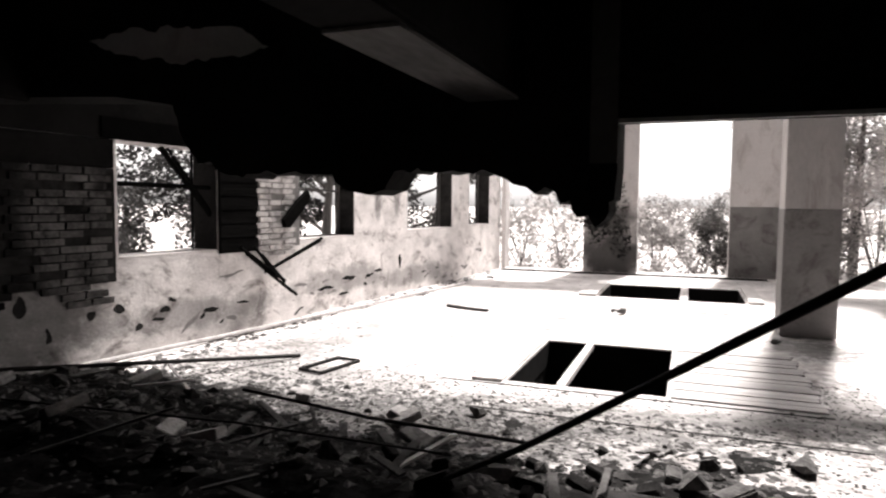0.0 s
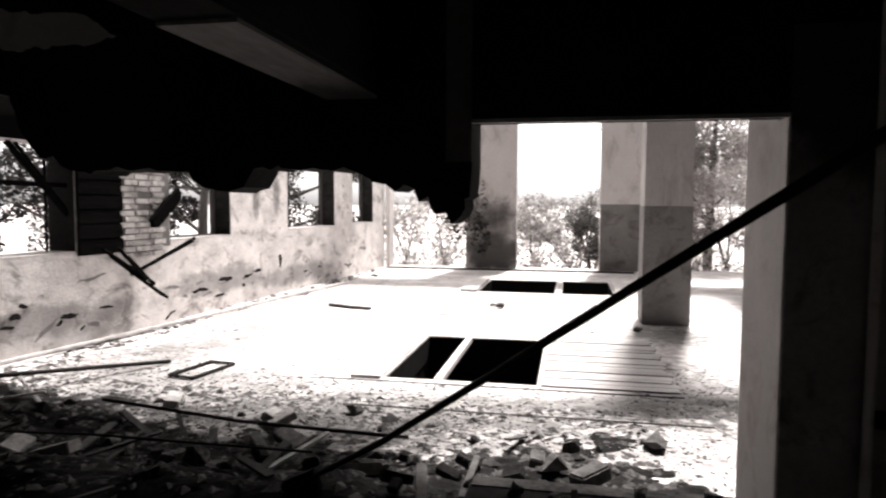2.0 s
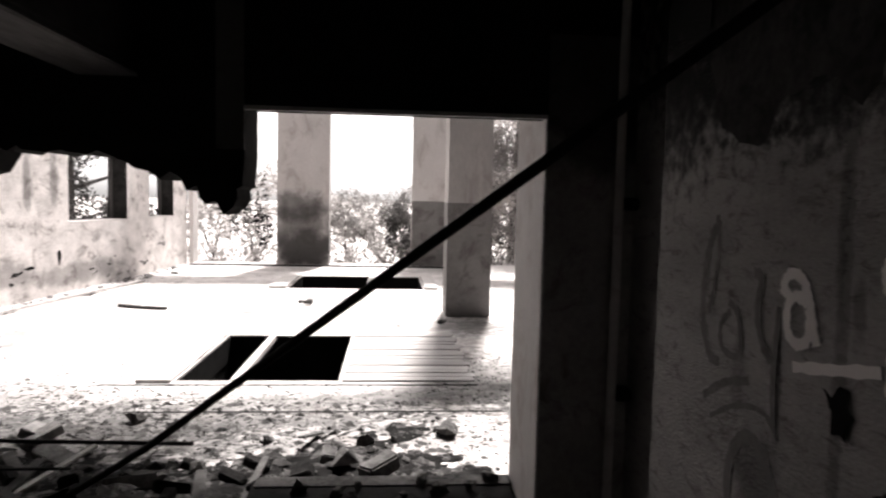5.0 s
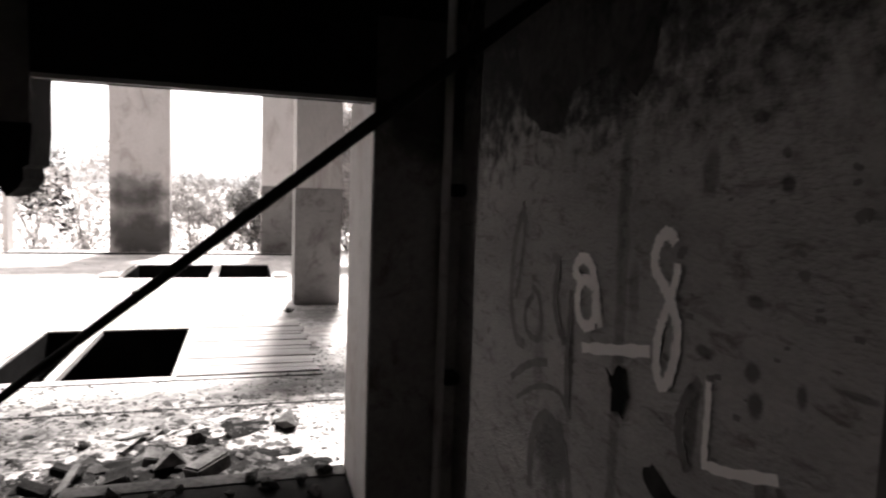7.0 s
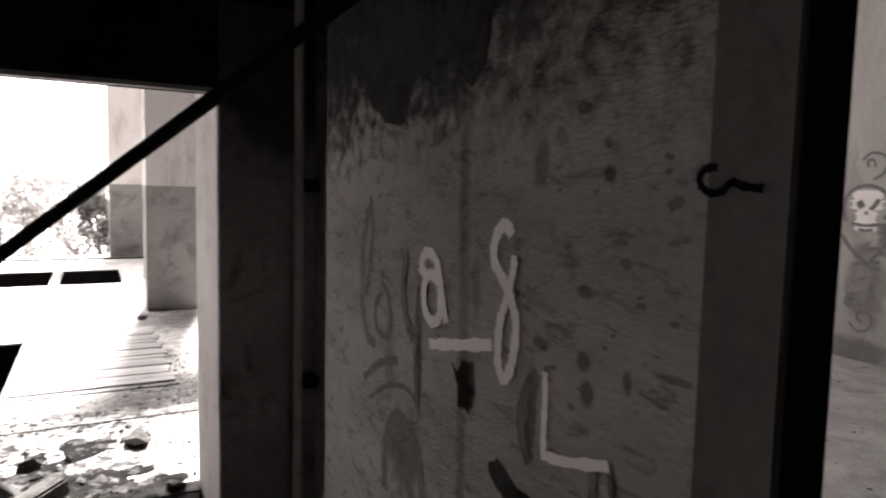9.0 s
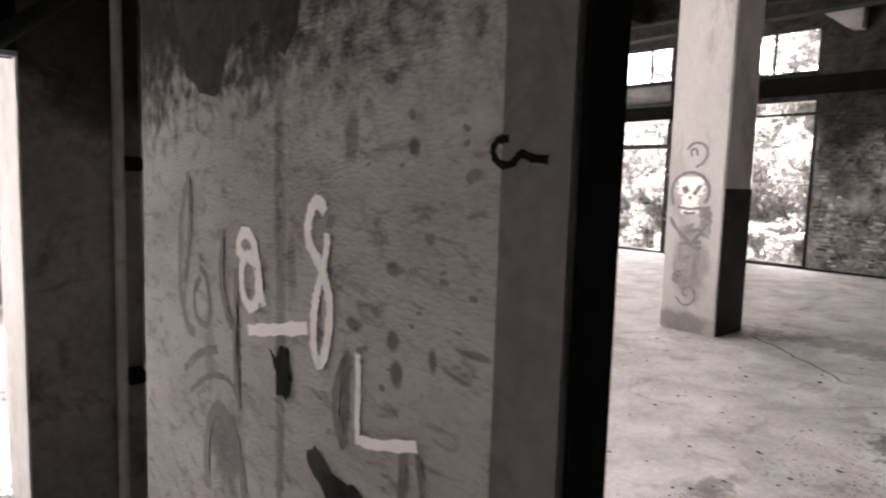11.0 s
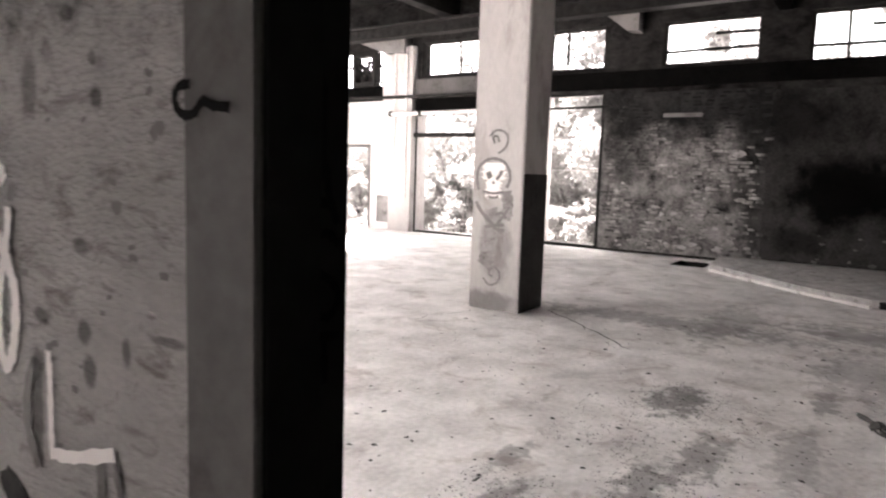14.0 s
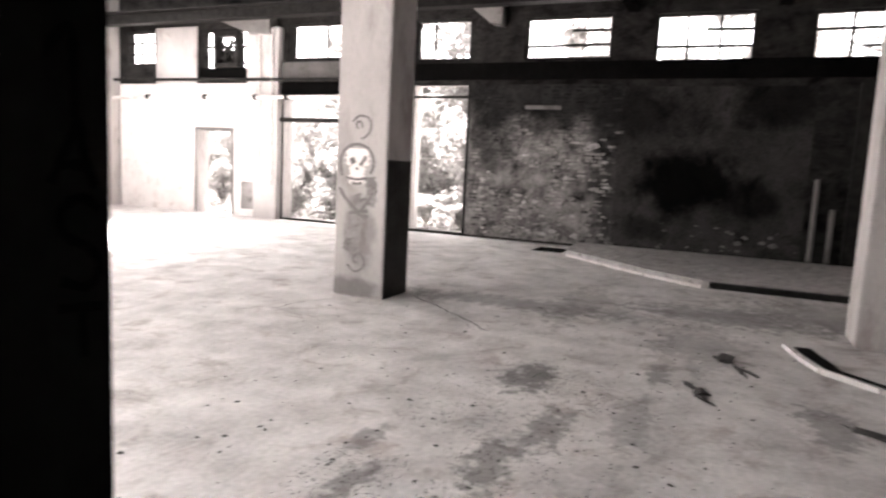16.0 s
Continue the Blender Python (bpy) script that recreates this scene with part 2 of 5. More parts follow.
blotch(EASTBRICK, [((16.4, 2.7, 1.7), (9, 0.95, 2.2), 0.8), ((16.4, 4.9, 3.35), (9, 3.6, 1.0), 0.92), ((16.4, 6.1, 2.3), (9, 0.5, 0.7), 0.6), ((16.4, 3.0, 1.7), (9, 0.6, 0.9), 0.6), ((16.4, 5.2, 0.5), (9, 0.3, 0.3), 0.5), ((16.4, 3.9, 0.6), (9, 0.4, 0.35), 0.6)], 1.6, 0.9, True)
blotch(WESTBRICK, [((-4.4, 4.9, 1.6), (1, 0.55, 9), 0.85), ((-4.3, 5.6, 3.2), (3, 3, 1.25), 0.95), ((-4.3, 5.3, 0.5), (1, 0.4, 0.5), 0.6)], 2.0, 0.5, True)
blotch(PAINT, [((-0.7, 17.9, 1.45), (0.8, 9, 0.45), 0.6), ((-0.6, 17.9, 0.7), (0.95, 9, 1.0), 0.6), ((-0.5, 17.9, 0.4), (0.9, 9, 0.55), 0.6), ((2.6, 17.9, 0.5), (0.4, 9, 0.5), 0.6)], 2.5, 0.8)
blotch(COLPAINT, [((8.9, 5.0, 0.75), (0.6, 0.25, 0.5), 0.35), ((8.9, 5.1, 0.1), (0.6, 0.5, 0.15), 0.5), ((8.9, 4.8, 3.9), (0.6, 0.2, 0.35), 0.35), ((2.7, 10.5, 0.25), (0.6, 0.6, 0.3), 0.6)], 5.0, 0.6)
# jamb plaster, darker towards the top
blotch(DARKPLASTER, [((2.4, 3.7, 2.15), (0.6, 9, 0.45), 0.75)], 9.0, 0.5)
blotch(LEFTPLASTER, [((2.5, 0, 0.35), (1.6, 9, 0.2), 0.45), ((5.6, 0, 0.45), (1.3, 9, 0.25), 0.45), ((8.0, 0, 0.3), (1.8, 9, 0.22), 0.45), ((0.5, 0, 0.7), (0.8, 9, 0.8), 0.65), ((6.6, 0, 1.9), (0.12, 9, 0.6), 0.5), ((7.3, 0, 1.8), (0.14, 9, 0.5), 0.5)], 3.5, 0.9)
# first five: upper soot plus the light's fall-off up the wall, painted
blotch(PLASTER, [((GX, 2.6, 2.34), (9, 1.5, 0.52), 0.9), ((GX, 2.48, 2.02), (9, 0.34, 0.24), 0.85), ((GX, 2.3, 1.86), (9, 0.14, 0.12), 0.7), ((GX, 2.95, 2.12), (9, 0.4, 0.46), 0.8), ((GX, 2.2, 2.17), (9, 1.3, 0.46), 0.72),
                 ((GX, 2.0, 1.68), (9, 0.02, 0.04), 0.45), ((GX, 1.855, 1.66), (9, 0.013, 0.014), 0.65), ((GX, 1.91, 1.75), (9, 0.016, 0.012), 0.6), ((GX, 1.89, 1.5), (9, 0.022, 0.010), 0.55), ((GX, 1.89, 1.405), (9, 0.017, 0.018), 0.6),
                 ((GX, 1.88, 1.36), (9, 0.016, 0.02), 0.65), ((GX, 1.805, 1.395), (9, 0.010, 0.018), 0.6), ((GX, 1.985, 1.41), (9, 0.024, 0.012), 0.6), ((GX, 1.86, 1.23), (9, 0.013, 0.05), 0.5), ((GX, 1.822, 1.24), (9, 0.008, 0.04), 0.45),
                 ((GX, 2.46, 1.06), (9, 0.09, 0.11), 0.55), ((GX, 2.005, 1.29), (9, 0.016, 0.08), 0.55), ((GX, 1.86, 1.70), (9, 0.010, 0.008), 0.5), ((GX, 1.73, 1.42), (9, 0.03, 0.006), 0.5), ((GX, 2.55, 1.26), (9, 0.03, 0.12), 0.3),
                 ((GX, 2.22, 1.3), (9, 0.02, 0.5), 0.35), ((GX, 2.23, 1.62), (9, 0.018, 0.16), 0.45), ((GX, 2.40, 1.27), (9, 0.016, 0.13), 0.5), ((GX, 2.18, 1.47), (9, 0.02, 0.07), 0.4), ((GX, 2.55, 0.55), (9, 0.3, 0.2), 0.5), ((GX, 2.0, 0.6), (9, 0.25, 0.2), 0.4)], 22.0, 0.75)

# ---- builders ----
def mesh_of(name, bm, material):
    me = bpy.data.meshes.new(name)
    bm.to_mesh(me); bm.free()
    me.materials.append(material)
    return me


def thing(name, bm=None, material=None, label="", category="", group="", kind=""):
    ob = new(name, mesh_of(name, bm, material) if bm else None)
    return tagged(ob, label, category, group, kind)


def part(name, bm, material, parent, label=""):
    ob = new(name, mesh_of(name, bm, material))
    ob.parent = parent
    return tagged(ob, label)


def box(bm, x0, x1, y0, y1, z0, z1, bevel=0.0):
    b = bmesh.new() if bevel else bm
    v = [b.verts.new((x, y, z)) for x in (x0, x1) for y in (y0, y1) for z in (z0, z1)]
    for f in ((0, 1, 3, 2), (4, 6, 7, 5), (0, 4, 5, 1), (2, 3, 7, 6), (0, 2, 6, 4), (1, 5, 7, 3)):
        b.faces.new([v[i] for i in f])
    if bevel:
        bmesh.ops.bevel(b, geom=b.edges[:], offset=bevel, segments=2, affect="EDGES")
        me = bpy.data.meshes.new("tmp"); b.to_mesh(me); b.free(); bm.from_mesh(me); bpy.data.meshes.remove(me)
    return bm


def boxes(*rows, bevel=0.0):
    bm = bmesh.new()
    for r in rows:
        box(bm, *r, bevel=bevel)
    return bm


def prism(poly, z0, z1):
    """An upright prism over a plan outline."""
    bm = bmesh.new()
    lo = [bm.verts.new((x, y, z0)) for x, y in poly]
    hi = [bm.verts.new((x, y, z1)) for x, y in poly]
    k = len(poly)
    bm.faces.new(lo[::-1]); bm.faces.new(hi)
    for i in range(k):
        bm.faces.new((lo[i], lo[(i + 1) % k], hi[(i + 1) % k], hi[i]))
    bmesh.ops.recalc_face_normals(bm, faces=bm.faces)
    return bm


def slab_xz(poly, y0, y1):
    """A plate over an outline in x and z, from y0 to y1."""
    bm = bmesh.new()
    a = [bm.verts.new((x, y0, z)) for x, z in poly]
    b = [bm.verts.new((x, y1, z)) for x, z in poly]
    k = len(poly)
    bm.faces.new(a); bm.faces.new(b[::-1])
    for i in range(k):
        bm.faces.new((a[i], b[i], b[(i + 1) % k], a[(i + 1) % k]))
    bmesh.ops.recalc_face_normals(bm, faces=bm.faces)
    bmesh.ops.triangulate(bm, faces=[f for f in bm.faces if len(f.verts) > 4])
    return bm


def tube(bm, pts, r, sides=10):
    """A round bar along a line of points."""
    rings = []
    for i, p in enumerate(pts):
        p = Vector(p)
        d = (Vector(pts[min(i + 1, len(pts) - 1)]) - Vector(pts[max(i - 1, 0)])).normalized()
        a = d.cross(Vector((0.13, 0.31, 0.94))).normalized(); b = d.cross(a)
        rr = r[i] if isinstance(r, (list, tuple)) else r
        rings.append([bm.verts.new(p + rr * (a * math.cos(2 * math.pi * k / sides) + b * math.sin(2 * math.pi * k / sides))) for k in range(sides)])
    for u, v in zip(rings, rings[1:]):
        for k in range(sides):
            bm.faces.new((u[k], u[(k + 1) % sides], v[(k + 1) % sides], v[k]))
    bm.faces.new(rings[0][::-1]); bm.faces.new(rings[-1])
    bmesh.ops.recalc_face_normals(bm, faces=bm.faces)
    return bm


def ribbon(bm, pts, w, x, face=-1, t=0.002, axis="x"):
    """A painted stroke: a flat band of width w along (along, up) points on an upright plane."""
    fine = []
    for i in range(len(pts) - 1):
        p0, p1, p2, p3 = (Vector(pts[max(0, min(len(pts) - 1, i + j))]) for j in (-1, 0, 1, 2))
        for s in range(6):
            q = s / 6
            fine.append(0.5 * (2 * p1 + (p2 - p0) * q + (2 * p0 - 5 * p1 + 4 * p2 - p3) * q * q + (3 * p1 - p0 - 3 * p2 + p3) * q ** 3))
    fine.append(Vector(pts[-1]))
    prev = None
    for i, p in enumerate(fine):
        d = (fine[min(i + 1, len(fine) - 1)] - fine[max(i - 1, 0)]).normalized()
        ww = w * (0.5 + 0.08 * math.sin(i * 2.3) + 0.05 * math.sin(i * 5.1))
        s = Vector((-d.y, d.x)) * ww
        pos = [p + s, p - s]
        vs = [bm.verts.new((x + face * t, q.x, q.y) if axis == "x" else (q.x, x + face * t, q.y)) for q in pos]
        if prev:
            bm.faces.new((prev[0], prev[1], vs[1], vs[0]))
        prev = vs
    return bm


def wall_with_openings(length, z0, z1, thick, openings):
    """Wall along local x (0..length), thickness along -y (0..-thick), with openings (a, b, low, high) cut through it."""
    bm = bmesh.new()
    xs = sorted({0.0, length, *[o[0] for o in openings], *[o[1] for o in openings]})
    for a, b in zip(xs, xs[1:]):
        cut = sorted((o[2], o[3]) for o in openings if o[0] <= a + 1e-6 and o[1] >= b - 1e-6)
        low = z0
        for lo, hi in cut:
            if lo > low + 1e-4:
                box(bm, a, b, -thick, 0, low, lo)
            low = hi
        if low < z1 - 1e-4:
            box(bm, a, b, -thick, 0, low, z1)
    bmesh.ops.remove_doubles(bm, verts=bm.verts, dist=1e-4)
    seen = {}
    for f in bm.faces:
        seen.setdefault(tuple(round(c, 3) for c in f.calc_center_median()), []).append(f)
    bmesh.ops.delete(bm, geom=[f for fs in seen.values() if len(fs) > 1 for f in fs], context="FACES")
    return bm


def rock(rng, size, flat=0.6):
    """One broken lump: the hull of a few random points."""
    bm = bmesh.new()
    k = rng.randint(9, 13)
    for _ in range(k):
        d = Vector((rng.gauss(0, 1), rng.gauss(0, 1), rng.gauss(0, 1))).normalized()
        bm.verts.new((d.x * size * rng.uniform(0.6, 1), d.y * size * rng.uniform(0.5, 0.9), d.z * size * flat))
    bmesh.ops.convex_hull(bm, input=bm.verts)
    bmesh.ops.delete(bm, geom=[v for v in bm.verts if not v.link_faces], context="VERTS")
    return bm


def leaf_cloud(name, centres, leaf, count, material, parent=None, seed=1):
    """Many small leaves round a set of (centre, radii) clumps, as one mesh."""
    rs = np.random.RandomState(seed)
    vs, fs = [], []
    per = max(1, count // len(centres))
    for c, rad in centres:
        d = rs.normal(size=(per, 3)); d /= np.linalg.norm(d, axis=1)[:, None]
        p = np.array(c) + d * (rs.uniform(0.25, 1, size=(per, 1)) ** 0.5) * np.array(rad)
        a = rs.normal(size=(per, 3)); a /= np.linalg.norm(a, axis=1)[:, None]
        b = np.cross(a, rs.normal(size=(per, 3))); b /= np.linalg.norm(b, axis=1)[:, None]
        s = leaf * rs.uniform(0.5, 1.3, size=(per, 1))
        k = len(vs) * 4
        vs.extend(np.stack([p - a * s, p - b * s * 0.45, p + a * s, p + b * s * 0.45], 1))
    arr = np.array(vs).reshape(-1, 3)
    fs = [(4 * i, 4 * i + 1, 4 * i + 2, 4 * i + 3) for i in range(len(arr) // 4)]
    me = bpy.data.meshes.new(name)
    me.from_pydata(arr.tolist(), [], fs)
    me.materials.append(material)
    ob = new(name, me)
    ob.parent = parent
    return ob


# ---- structure ----
WY0, WY1 = 3.72, 4.29          # the wall between the dark room and the hall
FX = 16.4                      # far wall of the hall
NY = 17.9                      # wall with the tall openings
CEIL_H = 6.2
HOLES = [(-0.30, 1.14, 7.06, 9.06), (-0.28, 2.22, 13.35, 15.4), (14.95, 15.95, 4.02, 4.68)]

# floor: one sheet with the inspection pits left open
fb = bmesh.new()
xs = sorted({-5.2, 16.8, *[h[0] for h in HOLES], *[h[1] for h in HOLES]})
ys = sorted({-5.2, 18.35, *[h[2] for h in HOLES], *[h[3] for h in HOLES]})
for a, b in zip(xs, xs[1:]):
    for c, d in zip(ys, ys[1:]):
        if not any(h[0] <= a + 1e-6 and b <= h[1] + 1e-6 and h[2] <= c + 1e-6 and d <= h[3] + 1e-6 for h in HOLES):
            box(fb, a, b, c, d, -0.28, 0)
bmesh.ops.remove_doubles(fb, verts=fb.verts, dist=1e-4)
seen = {}
for f in fb.faces:
    seen.setdefault(tuple(round(c, 3) for c in f.calc_center_median()), []).append(f)
bmesh.ops.delete(fb, geom=[f for fs in seen.values() if len(fs) > 1 for f in fs], context="FACES")
thing("floor", fb, FLOOR, "dusty cracked concrete hall floor with open pits", "floor", kind="structure")
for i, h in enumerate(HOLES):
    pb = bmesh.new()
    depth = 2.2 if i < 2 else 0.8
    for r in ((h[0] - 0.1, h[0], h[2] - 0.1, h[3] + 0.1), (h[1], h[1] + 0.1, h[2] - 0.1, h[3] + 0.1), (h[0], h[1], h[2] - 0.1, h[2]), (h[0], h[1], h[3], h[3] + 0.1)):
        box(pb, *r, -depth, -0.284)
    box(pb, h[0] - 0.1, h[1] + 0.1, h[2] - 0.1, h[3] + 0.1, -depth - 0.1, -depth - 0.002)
    # thin near-black lining covers the slab edge so the pit stays dark
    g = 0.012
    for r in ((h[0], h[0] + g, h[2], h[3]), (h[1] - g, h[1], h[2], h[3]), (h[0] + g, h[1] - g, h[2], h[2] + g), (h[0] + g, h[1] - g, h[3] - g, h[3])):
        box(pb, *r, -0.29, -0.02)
    thing("pit", pb, PIT, "pit below the floor opening, its shade painted near-black", "pit", "floor pits", "structure")

# ground outside: one sheet round the building
gb = bmesh.new()
for r in ((-700, -4.9, -700, 700), (16.7, 700, -700, 700), (-4.9, 16.7, -700, -5), (-4.9, 16.7, 18.3, 700)):
    v = [gb.verts.new((x, y, -0.22)) for x, y in ((r[0], r[2]), (r[1], r[2]), (r[1], r[3]), (r[0], r[3]))]
    gb.faces.new(v)
thing("ground", gb, EARTH, "weedy bare earth round the ruin", "ground", kind="structure")

# wall with the windows, running away on one side of the hall
LA, LB = Vector((-4.36, 4.9, 0)), Vector((-3.36, 17.9, 0))
LDIR = (LB - LA).normalized()
LANG = math.degrees(math.atan2(LDIR.y, LDIR.x))
LTH = 0.38


def on_left(u, off, z):
    """A place u metres along the window wall, off metres into the hall."""
    nrm = Vector((LDIR.y, -LDIR.x, 0))
    return LA + LDIR * u + nrm * off + Vector((0, 0, z))


LWIN = [(1.38, 2.78, 1.06, 2.3), (4.4, 5.85, 1.12, 3.4), (7.7, 9.75, 1.15, 3.4), (10.72, 12.0, 1.17, 3.4)]
lb = wall_with_openings(12.8, 0, CEIL_H, LTH, [(a, b, lo, hi) for a, b, lo, hi in LWIN])
bmesh.ops.transform(lb, matrix=Matrix.Scale(-1, 4, (0, 1, 0)), verts=lb.verts)
bmesh.ops.reverse_faces(lb, faces=lb.faces)
wall_west = thing("wall_west", lb, LEFTPLASTER, "pale peeling plastered brick wall with empty windows", "wall", kind="structure")
wall_west.matrix_world = Matrix.Translation(LA) @ Matrix.Rotation(radians(LANG), 4, "Z")

# wall with tall openings at the end of the hall
NOPEN = [(-3.3, -1.25, 0.0, 4.6), (0.05, 2.13, 0.0, 4.6), (3.75, 6.8, 0.0, 4.6)]
nb = wall_with_openings(FX + 0.4 + 3.4, 0, CEIL_H, 0.4, [(a + 3.4, b + 3.4, lo, hi) for a, b, lo, hi in NOPEN])
bmesh.ops.transform(nb, matrix=Matrix.Translation((-3.4, NY + 0.4, 0)), verts=nb.verts)
wall_north = thing("wall_north", nb, PAINT, "grey painted wall with tall open bays", "wall", kind="structure")
for a, b in ((2.13, 3.75),):
    part("dado", boxes((a + 0.002, b - 0.002, NY - 0.004, NY - 0.0005, 0.0, 1.66)), DADO, wall_north, "dark painted lower wall band")

# far wall of the hall, with high windows and tall glassless openings
FWIN = [(16.5, 17.7, 4.1, 5.05), (13.2, 14.85, 3.66, 5.0), (10.1, 11.85, 4.15, 5.05), (6.78, 8.2, 4.05, 5.0), (3.6, 5.5, 4.03, 4.95),
        (0.86, 2.74, 3.9, 4.9), (-2.0, -0.12, 3.86, 4.85)]
FLOW = [(10.1, 11.95, 0.04, 3.25), (6.78, 8.15, 0.06, 3.5), (13.65, 14.86, 0.0, 2.3)]
eb = wall_with_openings(23.5, 0, CEIL_H, 0.4, [(a + 5.2, b + 5.2, lo, hi) for a, b, lo, hi in FWIN + FLOW])
wall_east = thing("wall_east", eb, BRICKWALL, "blotched ruined brick wall with high windows", "wall", kind="structure")
wall_east.matrix_world = Matrix.Translation((FX, -5.2, 0)) @ Matrix.Rotation(radians(90), 4, "Z")

# closing walls, unseen; bright white to bounce light into the room
thing("wall_south", boxes((-5.0, 16.8, -5.2, -4.8, 0, CEIL_H)), BRIGHTWHITE, "plain unseen closing wall, white to bounce light", "wall", kind="structure")

# wall between dark room and hall: ragged, broken out below
hang = [(-4.9, 0.0), (-3.7, 0.0), (-3.62, 0.6), (-3.75, 1.2), (-3.5, 1.75), (-3.3, 2.28), (-2.4, 2.24), (-1.5, 2.2), (-1.12, 2.14), (-1.05, 1.95), (-0.97, 1.85), (-0.9, 1.86),
        (-0.78, 1.79), (-0.45, 1.8), (-0.22, 1.79), (-0.17, 1.73), (-0.08, 1.705), (0.04, 1.72), (0.09, 1.80), (0.3, 1.79), (0.52, 1.79), (0.62, 1.74), (0.71, 1.70), (0.75, 1.73),
        (0.79, 1.71), (0.81, 1.66), (0.85, 1.68), (0.88, 1.61), (0.92, 1.62), (0.95, 1.57), (0.985, 1.6), (1.0, 1.67), (1.02, 1.68), (1.03, 1.8), (1.03, 1.98), (1.03, 3.2), (-4.9, 3.2)]
frayed = []
fray = random.Random(2)
for (xa, za), (xb, zb) in zip(hang, hang[1:] + hang[:1]):
    k = max(1, int(math.hypot(xb - xa, zb - za) / 0.035)) if -1.2 < xa < 1.02 and -1.2 < xb <= 1.03 and za < 2.2 else 1
    for i in range(k):
        j = (0.014 if xa > 0.6 else 0.009) if k > 1 and i else 0.0
        frayed.append((xa + (xb - xa) * i / k + fray.gauss(0, j), za + (zb - za) * i / k + fray.gauss(0, j)))
hang = frayed
# room side of this wall is coloured near-black for the unlit room
thing("wall_room_hanging", slab_xz(hang, WY0, WY0 + 0.25), NEARBLACK, "near-black wall, broken out raggedly below", "wall", kind="structure")
wall_room = thing("wall_room", boxes((2.2, 2.86, WY0, WY1, 0.0, 3.2)), NEARBLACK, "near-black end of the room wall", "wall", kind="structure")
thing("wall_room_lintel", boxes((1.031, 2.199, WY0, WY0 + 0.13, 1.98, 3.2)), NEARBLACK, "near-black lintel over the opening", "wall", kind="structure")
# lit side of the jamb: its brightness is put into the colour
part("reveal", boxes((2.194, 2.2035, WY0 + 0.004, WY0 + 0.132, 0.0, 1.975), (2.194, 2.2035, WY0 + 0.132, WY1 - 0.004, 0.0, 2.5)), BRIGHTWHITE, wall_room, "pale door reveal, its lit side painted bright")
part("jamb_face", boxes((2.2, 2.56, WY0 - 0.008, WY0 - 0.001, 0.0, 2.3)), DARKPLASTER, wall_room, "dark stained plaster beside the opening")
# thin pale strip paints the light caught by the lintel's underside
part("lintel_edge", boxes((1.03, 2.2, WY0 - 0.006, WY0 + 0.02, 1.972, 1.988)), REVEAL, wall_room, "lintel edge painted pale for its lit underside")
part("corner_strip", boxes((0.925, 1.028, WY0 - 0.012, WY0 - 0.001, 1.82, 2.6)), FRAMEPAINT, wall_room, "paler worn wall corner")
thing("wall_above_room", boxes((-4.9, 2.86, WY0 + 0.01, WY1 - 0.01, 3.2, CEIL_H)), BRICKWALL, "brick wall above the low room", "wall", kind="structure")

# scrawled wall beside the camera
gw = prism([(GX, 1.70), (GX, 3.01), (2.56, 3.01), (2.56, WY0), (2.86, WY0), (2.86, 2.08), (2.6, 1.714), (GX + 0.08, 1.714)], 0, 3.2)
wall_scrawled = thing("wall_scrawled", gw, PLASTER, "scarred grey plaster wall with painted scrawls", "wall", kind="structure")
thing("door_frame", boxes((GX - 0.004, 2.44, 1.598, 1.6995, 0, 2.6), bevel=0.004), FRAMEPAINT, "dark painted post of a doorless opening", "door frame", kind="structure")
# black sheets over faces that get no light; the shade is painted
thing("door_reveal", boxes((GX + 0.002, 2.44, 1.591, 1.5975, 0, 2.6), (2.4405, 2.599, 1.706, 1.7135, 0, 2.6)), REVEALBLACK, "inner side of the opening, its shade painted black", "reveal", kind="structure")
thing("wall_scrawled_far_side", boxes((GX, 2.6, -4.8, -0.4, 0, 3.2), (GX, 2.6, -0.4, 1.69, 2.62, 3.2)), NEARBLACK, "near-black wall and lintel round the wide opening", "wall", kind="structure")
thing("wall_above_scrawled", boxes((GX, 2.86, -4.8, WY0 + 0.01, 3.2, CEIL_H)), BRICKWALL, "brick wall above the wide opening", "wall", kind="structure")
# unseen side wall, white so that it reflects light onto the scrawled wall
thing("wall_room_west", boxes((-5.2, -4.9, -5.2, 5.4, 0, CEIL_H)), BRIGHTWHITE, "unseen side wall of the low room, white to bounce light", "wall", kind="structure")

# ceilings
thing("ceiling", boxes((-4.9, GX, -4.8, WY0, 2.75, 3.0)), CEIL, "near-black low concrete ceiling", "ceiling", kind="structure")
# unseen roof, added to shape the light; gaps place the sun patches
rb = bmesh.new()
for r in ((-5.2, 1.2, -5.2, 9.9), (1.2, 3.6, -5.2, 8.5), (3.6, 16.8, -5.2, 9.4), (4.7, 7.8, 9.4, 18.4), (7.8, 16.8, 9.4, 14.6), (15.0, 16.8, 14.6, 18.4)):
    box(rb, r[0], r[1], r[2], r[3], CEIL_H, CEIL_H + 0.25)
thing("ceiling_hall", rb, CEIL, "unseen hall roof slabs, gaps set for the sunlight", "ceiling", kind="structure")

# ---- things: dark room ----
beam = thing("ceiling_beam", boxes((0.41, 0.66, -4.7, WY0, 2.09, 2.75), bevel=0.012), NEARBLACK, "low concrete ceiling beam, near-black", "beam")
# end of the underside lightened in colour for light off the hall floor
part("lit_soffit", boxes((0.425, 0.64, 2.57, WY0 - 0.01, 2.078, 2.0895)), PALEBEAM, beam, "underside painted paler where the hall lights it")
